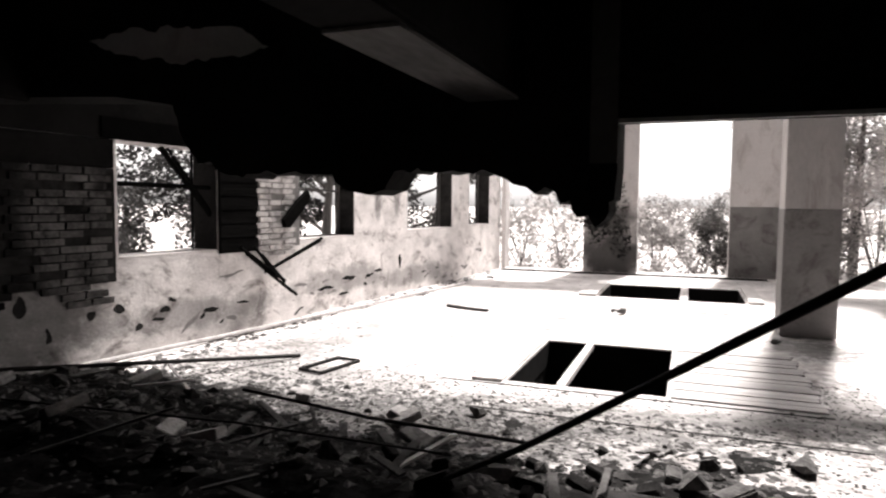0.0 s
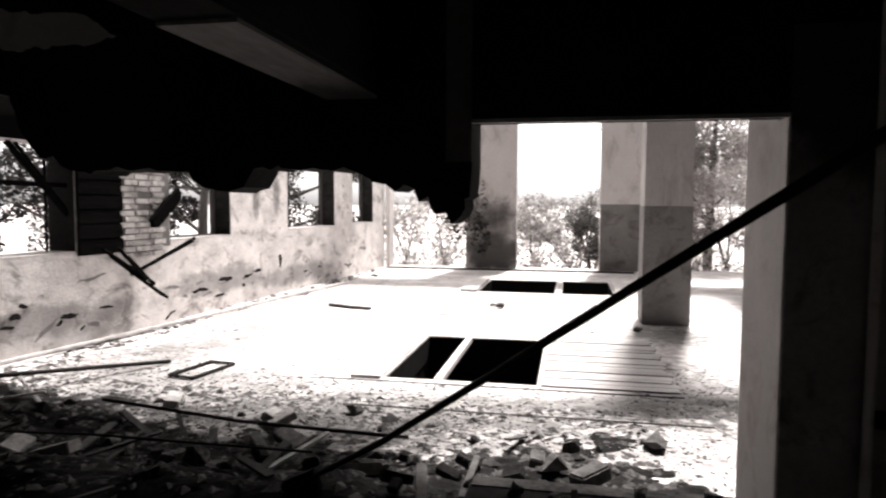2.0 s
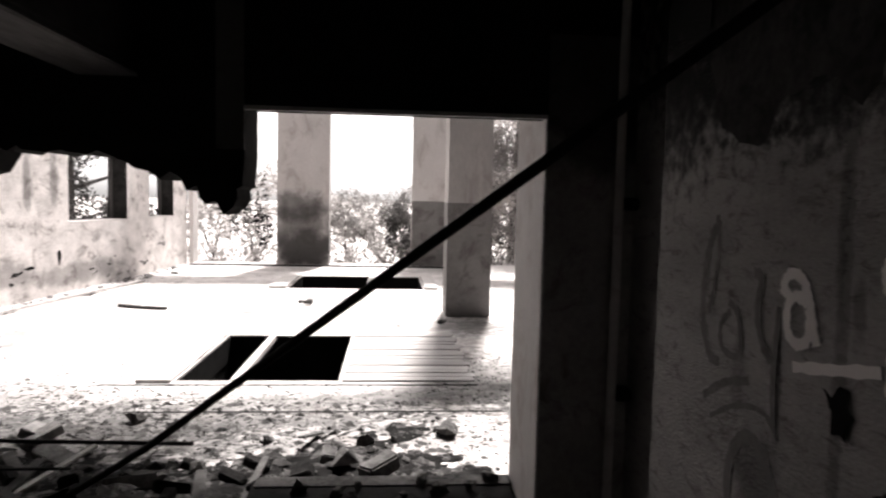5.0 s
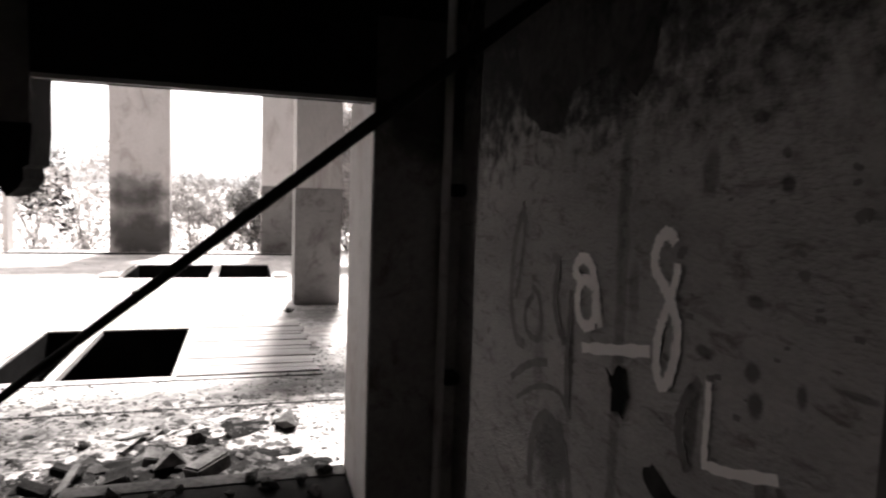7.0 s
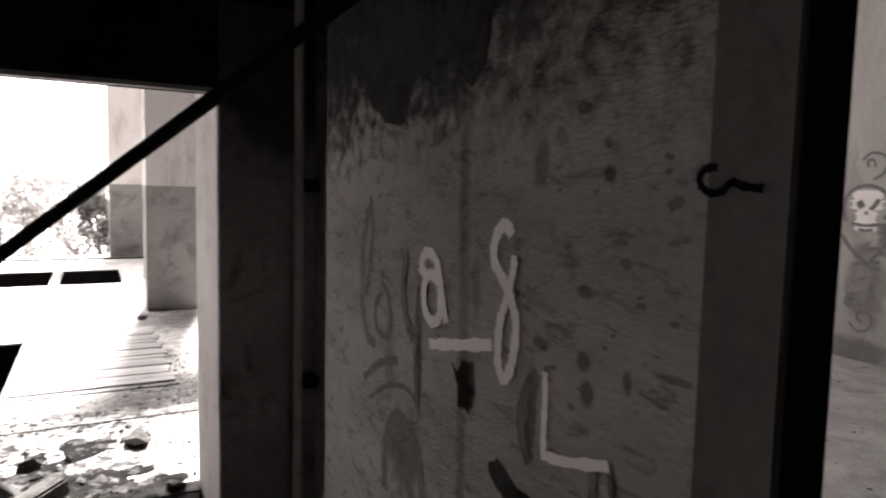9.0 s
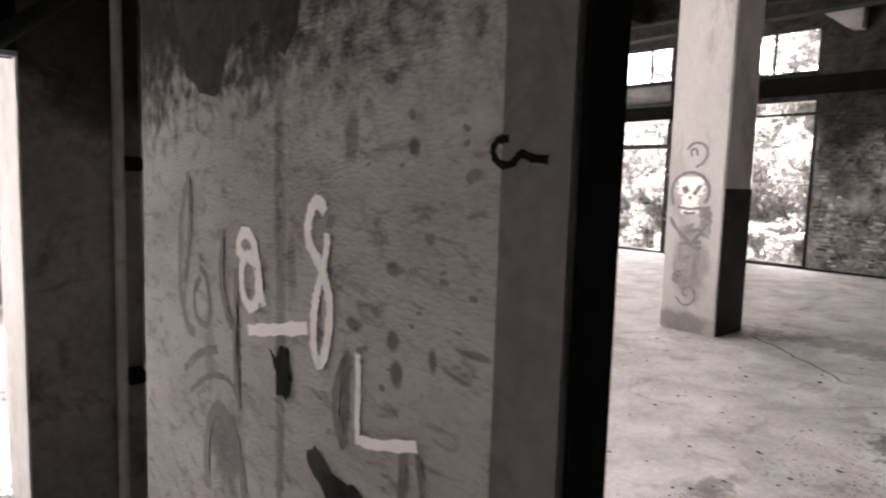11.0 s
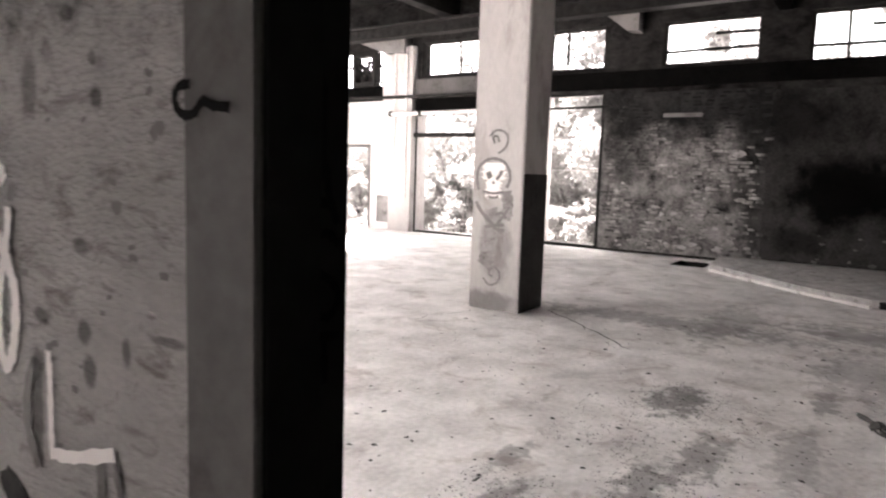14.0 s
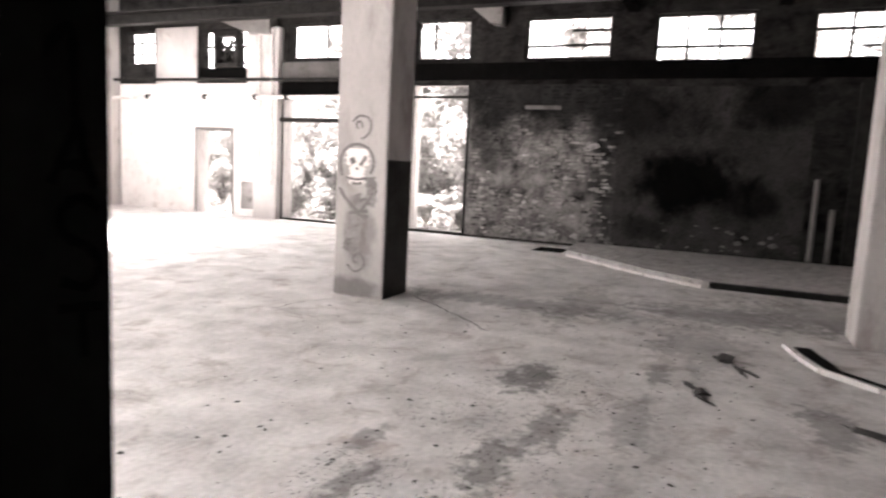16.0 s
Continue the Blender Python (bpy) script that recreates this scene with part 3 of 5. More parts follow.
thing("ceiling_beam", boxes((-2.4, -2.1, -4.7, WY0, 2.2, 2.75), bevel=0.012), NEARBLACK, "low concrete ceiling beam, near-black", "beam")

rod = bmesh.new()
tube(rod, [(-0.20, 4.35, 0.02), (0.71, 3.542, 0.7186), (1.343, 2.981, 1.252), (1.98, 2.415, 1.788), (2.36, 2.08, 2.108)], 0.0135)
thing("steel_rod", rod, STEEL, "thin dark steel rod leaning across the doorway", "rod")

pipe = bmesh.new()
tube(pipe, [(2.472, WY0 - 0.07, 0.0), (2.475, WY0 - 0.07, 1.2), (2.476, WY0 - 0.07, 2.75)], 0.018)
thing("wall_pipe", pipe, KERB, "thin pale pipe standing in the wall corner", "pipe")
for z in (0.86, 1.62):
    thing("pipe_clip", boxes((2.49, 2.556, WY0 - 0.085, WY0 - 0.01, z, z + 0.05), bevel=0.008), STEEL, "dark clip holding the thin pipe", "clip", "pipe clips")

# ---- columns ----
def column(x0, x1, y0, y1, label, dado=True, h=CEIL_H):
    e = thing("column", None, None, label, "column", "hall columns")
    part("shaft", boxes((x0, x1, y0, y1, 0, h), bevel=0.015), COLPAINT, e)
    if dado:
        part("dado", boxes((x0 - 0.004, x1 + 0.004, y0 - 0.004, y1 + 0.004, 0.004, 1.65), bevel=0.015), DADO, e, "dark painted lower band")
    return e


column(2.4, 3.03, 10.42, 11.02, "square grey concrete column with dark dado between pits")
c2 = column(8.72, 9.32, 4.66, 5.34, "pale square concrete column with a skull scrawl", dado=False)
# dado on the sides away from the light; shade deepens its paint
part("dado", boxes((8.722, 9.322, 4.655, 4.6595, 0.004, 1.63), (9.3205, 9.324, 4.66, 5.34, 0.004, 1.63)), SHADEDDADO, c2, "dark painted lower band")
column(9.5, 10.1, -0.85, -0.22, "pale square column at the hall's dim end", dado=False)

# ---- openings: pit rims, covers ----
rim = thing("pit_rim", None, None, "pale concrete rim of the open floor pit", "rim")
part("rim_beam", boxes((-0.62, -0.32, 6.98, 9.12, 0.0, 0.03), bevel=0.008), REVEAL, rim)
part("divider", boxes((0.17, 0.25, 7.07, 9.05, -0.06, 0.01), bevel=0.008), REVEAL, rim)
rim2 = thing("pit_rim", None, None, "pale concrete rim of the far floor pit", "rim")
part("rim_beam", boxes((-0.62, -0.3, 13.3, 15.5, 0.0, 0.05), bevel=0.008), REVEAL, rim2)
part("divider", boxes((1.14, 1.28, 13.36, 15.39, -0.06, 0.02), bevel=0.008), REVEAL, rim2)
part("rim_beam", boxes((2.25, 2.5, 13.3, 15.5, 0.0, 0.05), bevel=0.008), REVEAL, rim2)
cover = thing("plank_cover", None, None, "weathered grey plank cover over the pit end", "cover")
for i in range(16):
    y = 7.02 + i * 0.139
    part("plank", boxes((1.18, 2.38 + 0.03 * math.sin(i * 2.1), y, y + 0.128, 0.002, 0.016 + 0.004 * math.sin(i * 3.7)), bevel=0.003), WOOD, cover)

# ---- scrawls on the wall beside the camera ----
def scrawl(name, strokes, material, label, x=GX, face=-1):
    if len(strokes) == 1:
        return thing(name, ribbon(bmesh.new(), *strokes[0], x, face), material, label, "graffiti", "wall scrawls")
    e = thing(name, None, None, label, "graffiti", "wall scrawls")
    for i, (pts, w) in enumerate(strokes):
        part("stroke", ribbon(bmesh.new(), pts, w, x + face * 0.0007 * i, face), material, e)
    return e


scrawl("graffiti", [([(2.395, 1.468), (2.385, 1.50), (2.36, 1.512), (2.33, 1.50), (2.31, 1.465), (2.298, 1.43), (2.282, 1.385)], 0.024),
                    ([(2.388, 1.462), (2.378, 1.485)], 0.03), ([(2.315, 1.46), (2.35, 1.47), (2.374, 1.445), (2.372, 1.40), (2.345, 1.378), (2.315, 1.385), (2.30, 1.41)], 0.024), ([(2.305, 1.45), (2.295, 1.40)], 0.03)],
       WHITE, "white chalky painted letter on grey plaster")
scrawl("graffiti", [([(2.07, 1.565), (2.085, 1.58), (2.105, 1.575), (2.12, 1.55), (2.12, 1.52), (2.095, 1.495), (2.075, 1.475)], 0.023), ([(2.078, 1.478), (2.062, 1.455), (2.05, 1.42), (2.06, 1.36), (2.08, 1.33), (2.098, 1.35), (2.10, 1.40), (2.092, 1.435)], 0.022), ([(2.093, 1.43), (2.08, 1.46), (2.062, 1.51), (2.06, 1.535)], 0.018)],
       WHITE, "white painted looped figure on grey plaster")
scrawl("graffiti", [([(2.35, 1.33), (2.24, 1.352), (2.12, 1.378)], 0.022)], WHITE, "white painted dash on grey plaster")
scrawl("graffiti", [([(1.972, 1.37), (1.97, 1.33), (1.971, 1.28), (1.97, 1.245)], 0.014), ([(1.975, 1.243), (1.92, 1.252), (1.83, 1.28)], 0.016)], WHITE, "white painted angle stroke on grey plaster")
scrawl("graffiti", [([(2.66, 1.61), (2.70, 1.55), (2.72, 1.48), (2.72, 1.36), (2.68, 1.28), (2.63, 1.27)], 0.026),
                    ([(2.67, 1.62), (2.655, 1.55), (2.67, 1.45), (2.69, 1.38)], 0.018)], FADED, "faded dark sprayed loop on grey plaster")
scrawl("graffiti", [([(2.59, 1.40), (2.63, 1.36), (2.62, 1.31), (2.56, 1.30), (2.54, 1.34), (2.56, 1.40), (2.60, 1.42)], 0.018),
                    ([(2.50, 1.50), (2.47, 1.49), (2.48, 1.42), (2.46, 1.36), (2.42, 1.32)], 0.022), ([(2.40, 1.44), (2.41, 1.30), (2.40, 1.2)], 0.018)], FADED, "faded dark sprayed letter on grey plaster")
scrawl("graffiti", [([(2.70, 1.17), (2.60, 1.23), (2.5, 1.26)], 0.02), ([(2.66, 1.13), (2.55, 1.19), (2.44, 1.21), (2.38, 1.17)], 0.013)], FADED, "two faded dark strokes on grey plaster")
scrawl("graffiti", [([(1.683, 1.664), (1.70, 1.662), (1.706, 1.65), (1.695, 1.638), (1.678, 1.638), (1.665, 1.648), (1.65, 1.644), (1.628, 1.642)], 0.009)],
       BLACKPAINT, "small black sprayed hook near the opening", x=GX - 0.005)
inner = thing("graffiti", None, None, "black sprayed letters on near-black jamb", "graffiti", "wall scrawls")
for k, pts in enumerate(([(2.515, 1.66), (2.55, 1.70), (2.555, 1.65), (2.555, 1.605)], [(2.525, 1.535), (2.55, 1.585), (2.56, 1.60), (2.565, 1.565), (2.58, 1.53)], [(2.535, 1.555), (2.57, 1.555)],
                         [(2.582, 1.505), (2.56, 1.52), (2.535, 1.505), (2.54, 1.48), (2.57, 1.462), (2.582, 1.44), (2.565, 1.42), (2.535, 1.43)], [(2.53, 1.40), (2.585, 1.395)], [(2.558, 1.397), (2.56, 1.34)])):
    part("stroke", ribbon(bmesh.new(), pts, 0.011, 1.706, -1, 0.002 + 0.0004 * k, "y"), JETBLACK, inner)
rng = random.Random(5)
drip = bmesh.new()
for i in range(46):
    z = 0.95 + 0.85 * i / 46 + rng.uniform(-0.01, 0.01)
    y = 2.215 + rng.gauss(0, 0.006)
    ribbon(drip, [(y, z), (y + rng.gauss(0, 0.004), z - rng.uniform(0.008, 0.02))], rng.uniform(0.006, 0.018), GX)
thing("crack", drip, DADO, "broken vertical crack in the grey plaster", "crack", kind="stuff")
for i in range(60):     # small knocked-out dents in the plaster
    y, z = rng.uniform(1.73, 2.12), rng.uniform(0.9, 1.9)
    bm = bmesh.new()
    r = rng.uniform(0.003, 0.009)
    ribbon(bm, [(y - r, z), (y, z + rng.uniform(-0.5, 0.5) * r), (y + r * rng.uniform(0.6, 1.5), z + rng.uniform(-0.6, 0.6) * r)], r * rng.uniform(0.8, 1.6), GX)
    thing("plaster_dent", bm, GREYPAINT, "small dark dent in grey plaster", "dent", "plaster dents")


def stain(name, outline, material, label, place, seed, rough=0.02):
    """A stain with a frayed edge, lying on a wall; place maps (along, up) to the world."""
    pts = []
    for p, q in zip(outline, outline[1:] + outline[:1]):
        p, q = Vector(p), Vector(q)
        k = max(2, int((q - p).length / (rough * 0.8)))
        for i in range(k):
            v = p.lerp(q, i / k)
            w = Vector((v.x, v.y, seed * 3.1)) / (rough * 5)
            w2 = Vector((v.x, v.y, seed * 7.7)) / (rough * 1.6)
            pts.append(v + Vector((noise.noise(w), noise.noise(w + Vector((9, 9, 9))))) * rough * 1.6 + Vector((noise.noise(w2), noise.noise(w2 + Vector((5, 5, 5))))) * rough * 0.5)
    bm = bmesh.new()
    f = bm.faces.new([bm.verts.new(place(v.x, v.y)) for v in pts])
    bmesh.ops.triangulate(bm, faces=[f])
    return thing(name, bm, material, label, "stain", "wall stains")


on_scrawled = lambda y, z: (GX - 0.0012, y, z)
stain("bare_patch", [(-1.65, 2.49), (-1.43, 2.53), (-1.1, 2.51), (-0.76, 2.49), (-0.55, 2.38), (-0.77, 2.34), (-1.17, 2.35), (-1.4, 2.4)], BRIGHTWHITE, "paler patch on the black wall", lambda x, z: (x, WY0 - 0.002, z), 4)

scrawl("graffiti", [([(2.565, 0.94), (2.565, 1.05), (2.52, 1.125), (2.455, 1.135), (2.395, 1.07), (2.365, 0.98), (2.352, 0.9)], 0.03)], FADED, "faded dark sprayed arch on grey plaster")
scrawl("graffiti", [([(1.99, 1.365), (2.024, 1.32), (2.032, 1.265), (2.006, 1.215)], 0.02)], FADED, "faded dark curve beside the painted angle")
scrawl("graffiti", [([(1.862, 1.275), (1.86, 1.235), (1.864, 1.195)], 0.015), ([(1.828, 1.27), (1.82, 1.235), (1.808, 1.2)], 0.011)], FADED, "faded dark drips below the painted angle")
stain("graffiti", [(2.255, 1.318), (2.23, 1.306), (2.21, 1.332), (2.186, 1.328), (2.19, 1.302), (2.168, 1.282), (2.188, 1.266), (2.184, 1.236), (2.206, 1.246), (2.226, 1.238), (2.228, 1.275)], BLACKPAINT, "black splotch on grey plaster", lambda y, z: (GX - 0.004, y, z), 3, 0.0025)
stain("soot_stain", [(2.125, 2.7), (2.12, 2.1), (2.13, 1.9), (2.15, 1.84), (2.19, 1.815), (2.23, 1.83), (2.28, 1.865), (2.36, 1.885), (2.42, 1.86), (2.46, 1.815), (2.51, 1.79), (2.58, 1.785), (2.64, 1.80), (2.69, 1.85), (2.72, 1.92), (2.75, 2.05), (2.76, 2.3), (2.78, 2.7)], SOOTFILM, "black soot stain on the upper plaster", on_scrawled, 14, 0.022)
stain("plaster_gouge", [(2.12, 1.185), (2.09, 1.19), (2.04, 1.175), (1.98, 1.165), (1.93, 1.15), (1.89, 1.11), (1.95, 1.09), (2.05, 1.105), (2.09, 1.135), (2.115, 1.16)], SOOTFILM, "dark gouge knocked into the grey plaster", on_scrawled, 9, 0.012)

# painted face on the pale column: plain shapes
CX = 8.72


def on_column(pts):
    """Places on the column's face, drawn about the eye's height and drawn in with the column."""
    return [(1.17 + (y - 1.17) * 0.981, 1.59 + (z - 1.59) * 0.981) for y, z in pts]


face = thing("graffiti", None, None, "dark sprayed round outline and curls on pale column", "graffiti", "column scrawls")
for k, (pts, w, m) in enumerate((
        ([(5.33, 1.42), (5.36, 1.56), (5.34, 1.68), (5.25, 1.77), (5.13, 1.8), (5.0, 1.76), (4.92, 1.66), (4.91, 1.54), (4.95, 1.46)], 0.038, GREYPAINT),
        ([(5.21, 1.64), (5.19, 1.60), (5.17, 1.57)], 0.07, GREYPAINT), ([(5.01, 1.66), (5.05, 1.60), (5.09, 1.55)], 0.045, GREYPAINT),
        ([(5.14, 1.53), (5.12, 1.50)], 0.03, GREYPAINT), ([(5.27, 1.41), (5.13, 1.385), (4.99, 1.41)], 0.03, GREYPAINT),
        ([(5.20, 1.35), (5.13, 1.335), (5.05, 1.35)], 0.03, GREYPAINT),
        ([(5.36, 1.28), (5.28, 1.16), (5.16, 1.05), (5.06, 0.96), (4.95, 0.95)], 0.045, GREYPAINT), ([(4.9, 1.24), (4.97, 1.12), (5.06, 1.02)], 0.035, GREYPAINT),
        ([(5.22, 0.98), (5.1, 1.0), (4.96, 1.02)], 0.04, GREYPAINT), ([(4.93, 1.10), (5.0, 1.16), (5.08, 1.13)], 0.03, GREYPAINT),
        ([(5.2, 2.06), (5.12, 2.13), (5.0, 2.11), (4.95, 2.02), (4.99, 1.92), (5.08, 1.86)], 0.028, GREYPAINT), ([(5.13, 1.98), (5.15, 2.05), (5.09, 2.06), (5.07, 1.99)], 0.025, GREYPAINT),
        ([(5.22, 0.36), (5.13, 0.28), (5.02, 0.32), (4.99, 0.42), (5.05, 0.50), (5.13, 0.47), (5.13, 0.40), (5.08, 0.39)], 0.024, FADED))):
    part("stroke", ribbon(bmesh.new(), on_column(pts), w, CX, t=0.005 + 0.0006 * k), m, face)
wb = bmesh.new()
ribbon(wb, on_column([(5.13, 1.75), (5.13, 1.68), (5.13, 1.60), (5.13, 1.55)]), 0.30, CX, t=0.002)
ribbon(wb, on_column([(5.13, 1.56), (5.13, 1.47), (5.13, 1.38), (5.13, 1.33)]), 0.20, CX, t=0.0028)
thing("graffiti", wb, WHITE, "white painted oval on pale column", "graffiti", "column scrawls")
gb2 = bmesh.new()
WASH = mat("thin_grey_wash", 0.17, 0.34, 0.8, 5, 30, 0.1, stain=0.4, stain_scale=9)
ribbon(gb2, on_column([(5.16, 1.2), (5.1, 1.0), (5.14, 0.82), (5.2, 0.55), (5.22, 0.5)]), 0.2, CX, t=0.002)
ribbon(gb2, on_column([(4.95, 1.42), (4.92, 1.25), (4.95, 1.08)]), 0.14, CX, t=0.0026)
thing("graffiti", gb2, WASH, "thin grey sprayed patch on pale column", "graffiti", "column scrawls")

# ---- rubble ----
def mound_height(x, y):
    ridge = (0.30 if x < 0.8 else 0.16) * math.exp(-((y - 3.95) / 0.55) ** 2)
    inner = 0.22 if y < 3.95 else 0.22 * max(0.0, 1 - (y - 3.95) / 1.5)
    side = 0.2 * math.exp(-((x + 3.2) / 1.1) ** 2) * math.exp(-((y - 4.7) / 1.0) ** 2)
    base = max(ridge, inner) + side
    if y > 4.1:
        base *= min(1.0, max(0.0, (2.3 - x) / 0.4))
    edge = min(1.0, max(0.0, (6.3 - y) / 0.8)) * min(1.0, max(0.0, (y - 1.9) / 0.5))
    n = noise.noise((x * 1.7, y * 1.7, 0.3)) * 0.07 + noise.noise((x * 5, y * 5, 1.3)) * 0.045 + noise.noise((x * 14, y * 14, 2.3)) * 0.02
    return max(-0.02, (base + n) * edge - 0.015)


mb = bmesh.new()
nx, ny = 130, 90
grid = [[mb.verts.new((-4.3 + 6.65 * i / nx, 1.8 + 4.5 * j / ny, mound_height(-4.3 + 6.65 * i / nx, 1.8 + 4.5 * j / ny))) for j in range(ny + 1)] for i in range(nx + 1)]
for i in range(nx):
    for j in range(ny):
        mb.faces.new((grid[i][j], grid[i + 1][j], grid[i + 1][j + 1], grid[i][j + 1]))
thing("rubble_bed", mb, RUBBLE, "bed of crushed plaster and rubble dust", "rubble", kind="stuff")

rng = random.Random(11)
protos = []
for k in range(9):
    protos.append(mesh_of("masonry_chunk", rock(rng, 1.0, rng.uniform(0.35, 0.7)), CHUNK))
for i in range(150):
    x, y = rng.uniform(-4.0, 2.05), rng.gauss(4.6, 0.75)
    if y > 6.4 or y < 2.6 or (y < 4.25 and x > 2.1):
        continue
    s = min(0.13, 0.025 + rng.expovariate(22))
    ob = new("masonry_chunk", protos[rng.randrange(9)])
    ob.matrix_world = pose(x, y, max(0.0, mound_height(x, y)) + s * 0.2, rng.uniform(-35, 35), rng.uniform(-35, 35), rng.uniform(0, 360)) @ Matrix.Scale(s, 4)
    tagged(ob, "broken pale masonry chunk lying in the rubble", "masonry chunk", "rubble chunks")
brick_me = mesh_of("loose_brick", boxes((-0.125, 0.125, -0.06, 0.06, -0.0325, 0.0325), bevel=0.006), BRICK)
for i in range(10):
    x, y = rng.uniform(-3.2, 2.0), rng.uniform(3.9, 5.9)
    ob = new("loose_brick", brick_me)
    ob.matrix_world = pose(x, y, max(0.0, mound_height(x, y)) + 0.035, rng.uniform(-30, 30), rng.uniform(-25, 25), rng.uniform(0, 360))
    tagged(ob, "loose dusty brick on the rubble", "brick", "loose bricks")


def crumbs(name, boxes_xy, count, lo, hi, material, label, seed, height=None):
    """Countless small crumbs on the floor, as one mesh."""
    r = random.Random(seed)
    vs, fs = [], []
    for _ in range(count):
        x0, x1, y0, y1 = boxes_xy[r.randrange(len(boxes_xy))]
        x, y, s, a = r.uniform(x0, x1), r.uniform(y0, y1), lo * (hi / lo) ** (r.random() ** 1.6), r.uniform(0, 6.3)
        if any(h[0] - 0.02 < x < h[1] + 0.02 and h[2] - 0.02 < y < h[3] + 0.02 for h in HOLES):
            continue
        z = max(0.0, height(x, y)) if height else 0.0
        k = len(vs)
        c, d = math.cos(a) * s, math.sin(a) * s
        q = r.uniform(0.35, 0.9)
        vs += [(x + c, y + d, z), (x - d * q, y + c * q, z), (x - c, y - d, z), (x + d * q, y - c * q, z), (x + c * 0.3 * r.uniform(-1, 1), y + d * 0.3, z + s * r.uniform(0.15, 0.5))]
        fs += [(k, k + 1, k + 4), (k + 1, k + 2, k + 4), (k + 2, k + 3, k + 4), (k + 3, k, k + 4)]
    me = bpy.data.meshes.new(name)
    me.from_pydata(vs, [], fs)
    me.materials.append(material)
    return tagged(new(name, me), label, "debris", kind="stuff")


rng = random.Random(23)
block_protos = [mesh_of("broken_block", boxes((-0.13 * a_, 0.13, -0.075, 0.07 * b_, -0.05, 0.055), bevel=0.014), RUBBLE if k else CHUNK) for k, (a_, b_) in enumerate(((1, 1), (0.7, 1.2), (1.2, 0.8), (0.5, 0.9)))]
for x, y in ((0.55, 4.32), (0.78, 4.55), (1.12, 4.62), (1.3, 4.4), (1.55, 4.68), (0.85, 4.9), (0.3, 4.6), (0.1, 4.3), (1.0, 4.3), (-0.3, 4.5), (-0.6, 4.35), (1.75, 4.5), (-1.0, 4.6), (0.6, 4.1), (0.2, 4.0), (-1.5, 4.5), (1.25, 4.95), (0.45, 5.0)):
    ob = new("broken_block", block_protos[rng.randrange(4)])
    ob.matrix_world = pose(x, y, max(0.0, mound_height(x, y)) + 0.04, rng.uniform(-25, 25), rng.uniform(-25, 25), rng.uniform(0, 360)) @ Matrix.Scale(rng.uniform(0.4, 0.85), 4)
    tagged(ob, "broken dusty masonry block on the rubble", "masonry block", "rubble blocks")


crumbs("rubble_crumbs", [(-4.1, 2.1, 4.2, 6.4), (-4.1, 2.1, 3.0, 5.4)], 5200, 0.012, 0.07, CHUNK, "small crumbs of brick and plaster in the rubble", 3, mound_height)
crumbs("floor_debris", [(-3.9, 3.2, 5.6, 7.4), (-4.0, -1.2, 6.0, 9.5), (-3.9, 3.5, 6.0, 17.0), (2.0, 3.6, 5.0, 8.0)], 1500, 0.006, 0.035, CHUNK, "scattered plaster crumbs on the hall floor", 4)
crumbs("floor_debris", [(5.2, 7.4, 1.0, 2.8), (4.2, 6.6, 1.2, 2.6), (3.0, 9.0, -1.0, 4.0), (3.0, 15.0, -1.0, 9.0)], 450, 0.003, 0.013, RUBBLE, "dark grit scattered on the hall floor", 6)
crumbs("floor_debris", [(-3.9, 2.2, 5.4, 7.0), (-3.9, 0.5, 5.4, 8.2), (2.2, 3.2, 4.4, 8.0)], 6000, 0.004, 0.022, RUBBLE, "dark grit and crumbs before the rubble", 5)
crumbs("floor_debris", [(6.5, 7.3, 2.0, 2.65), (6.3, 7.1, 1.7, 2.3), (5.2, 6.1, 1.75, 2.4), (4.6, 5.6, 1.9, 2.3), (4.5, 5.1, 2.45, 2.95), (5.6, 6.6, 2.3, 2.9)], 2600, 0.003, 0.011, OLDWOOD, "dark trodden litter on the hall floor", 16)
crumbs("floor_debris", [(4.0, 9.0, 0.0, 4.0), (4.0, 7.5, 0.5, 3.0)], 130, 0.010, 0.032, OLDWOOD, "dark flakes scattered on the hall floor", 17)
crumbs("floor_debris", [(4.0, 9.5, 0.5, 5.0)], 200, 0.008, 0.03, CHUNK, "pale flakes scattered on the hall floor", 18)
crumbs("floor_debris", [(-3.9, 2.2, 5.2, 6.4), (-3.9, 0.8, 5.4, 6.9)], 4200, 0.006, 0.032, CHUNK, "grey crumbs strewn before the rubble", 19)
crumbs("wall_foot_debris", [(-4.05, -3.6, 5.6, 12.0), (-3.7, -3.2, 12.0, 17.0)], 1100, 0.015, 0.08, CHUNK, "fallen plaster along the wall foot", 8)


# ---- sticks, pipes and scraps on the floor ----
def bar(name, pts, r, material, label, category="bar"):
    bm = bmesh.new()
    tube(bm, pts, r, 8)
    return thing(name, bm, material, label, category)


bar("floor_pipe", [(-4.3, 5.6, 0.05), (-4.0, 7.4, 0.045), (-3.62, 9.9, 0.045), (-3.28, 12.4, 0.045), (-3.05, 13.9, 0.045)], 0.028, WOOD, "long pale pipe lying along the wall foot", "pipe")
bar("steel_bar", [(-3.89, 4.72, 0.30), (-3.3, 5.82, 0.175), (-2.61, 7.11, 0.022)], 0.02, STEEL, "dark steel bar lying on the rubble edge")
bar("steel_bar", [(-1.95, 5.3, 0.2), (-0.8, 5.22, 0.14), (0.4, 5.2, 0.12)], 0.013, STEEL, "thin dark bar lying across the rubble")
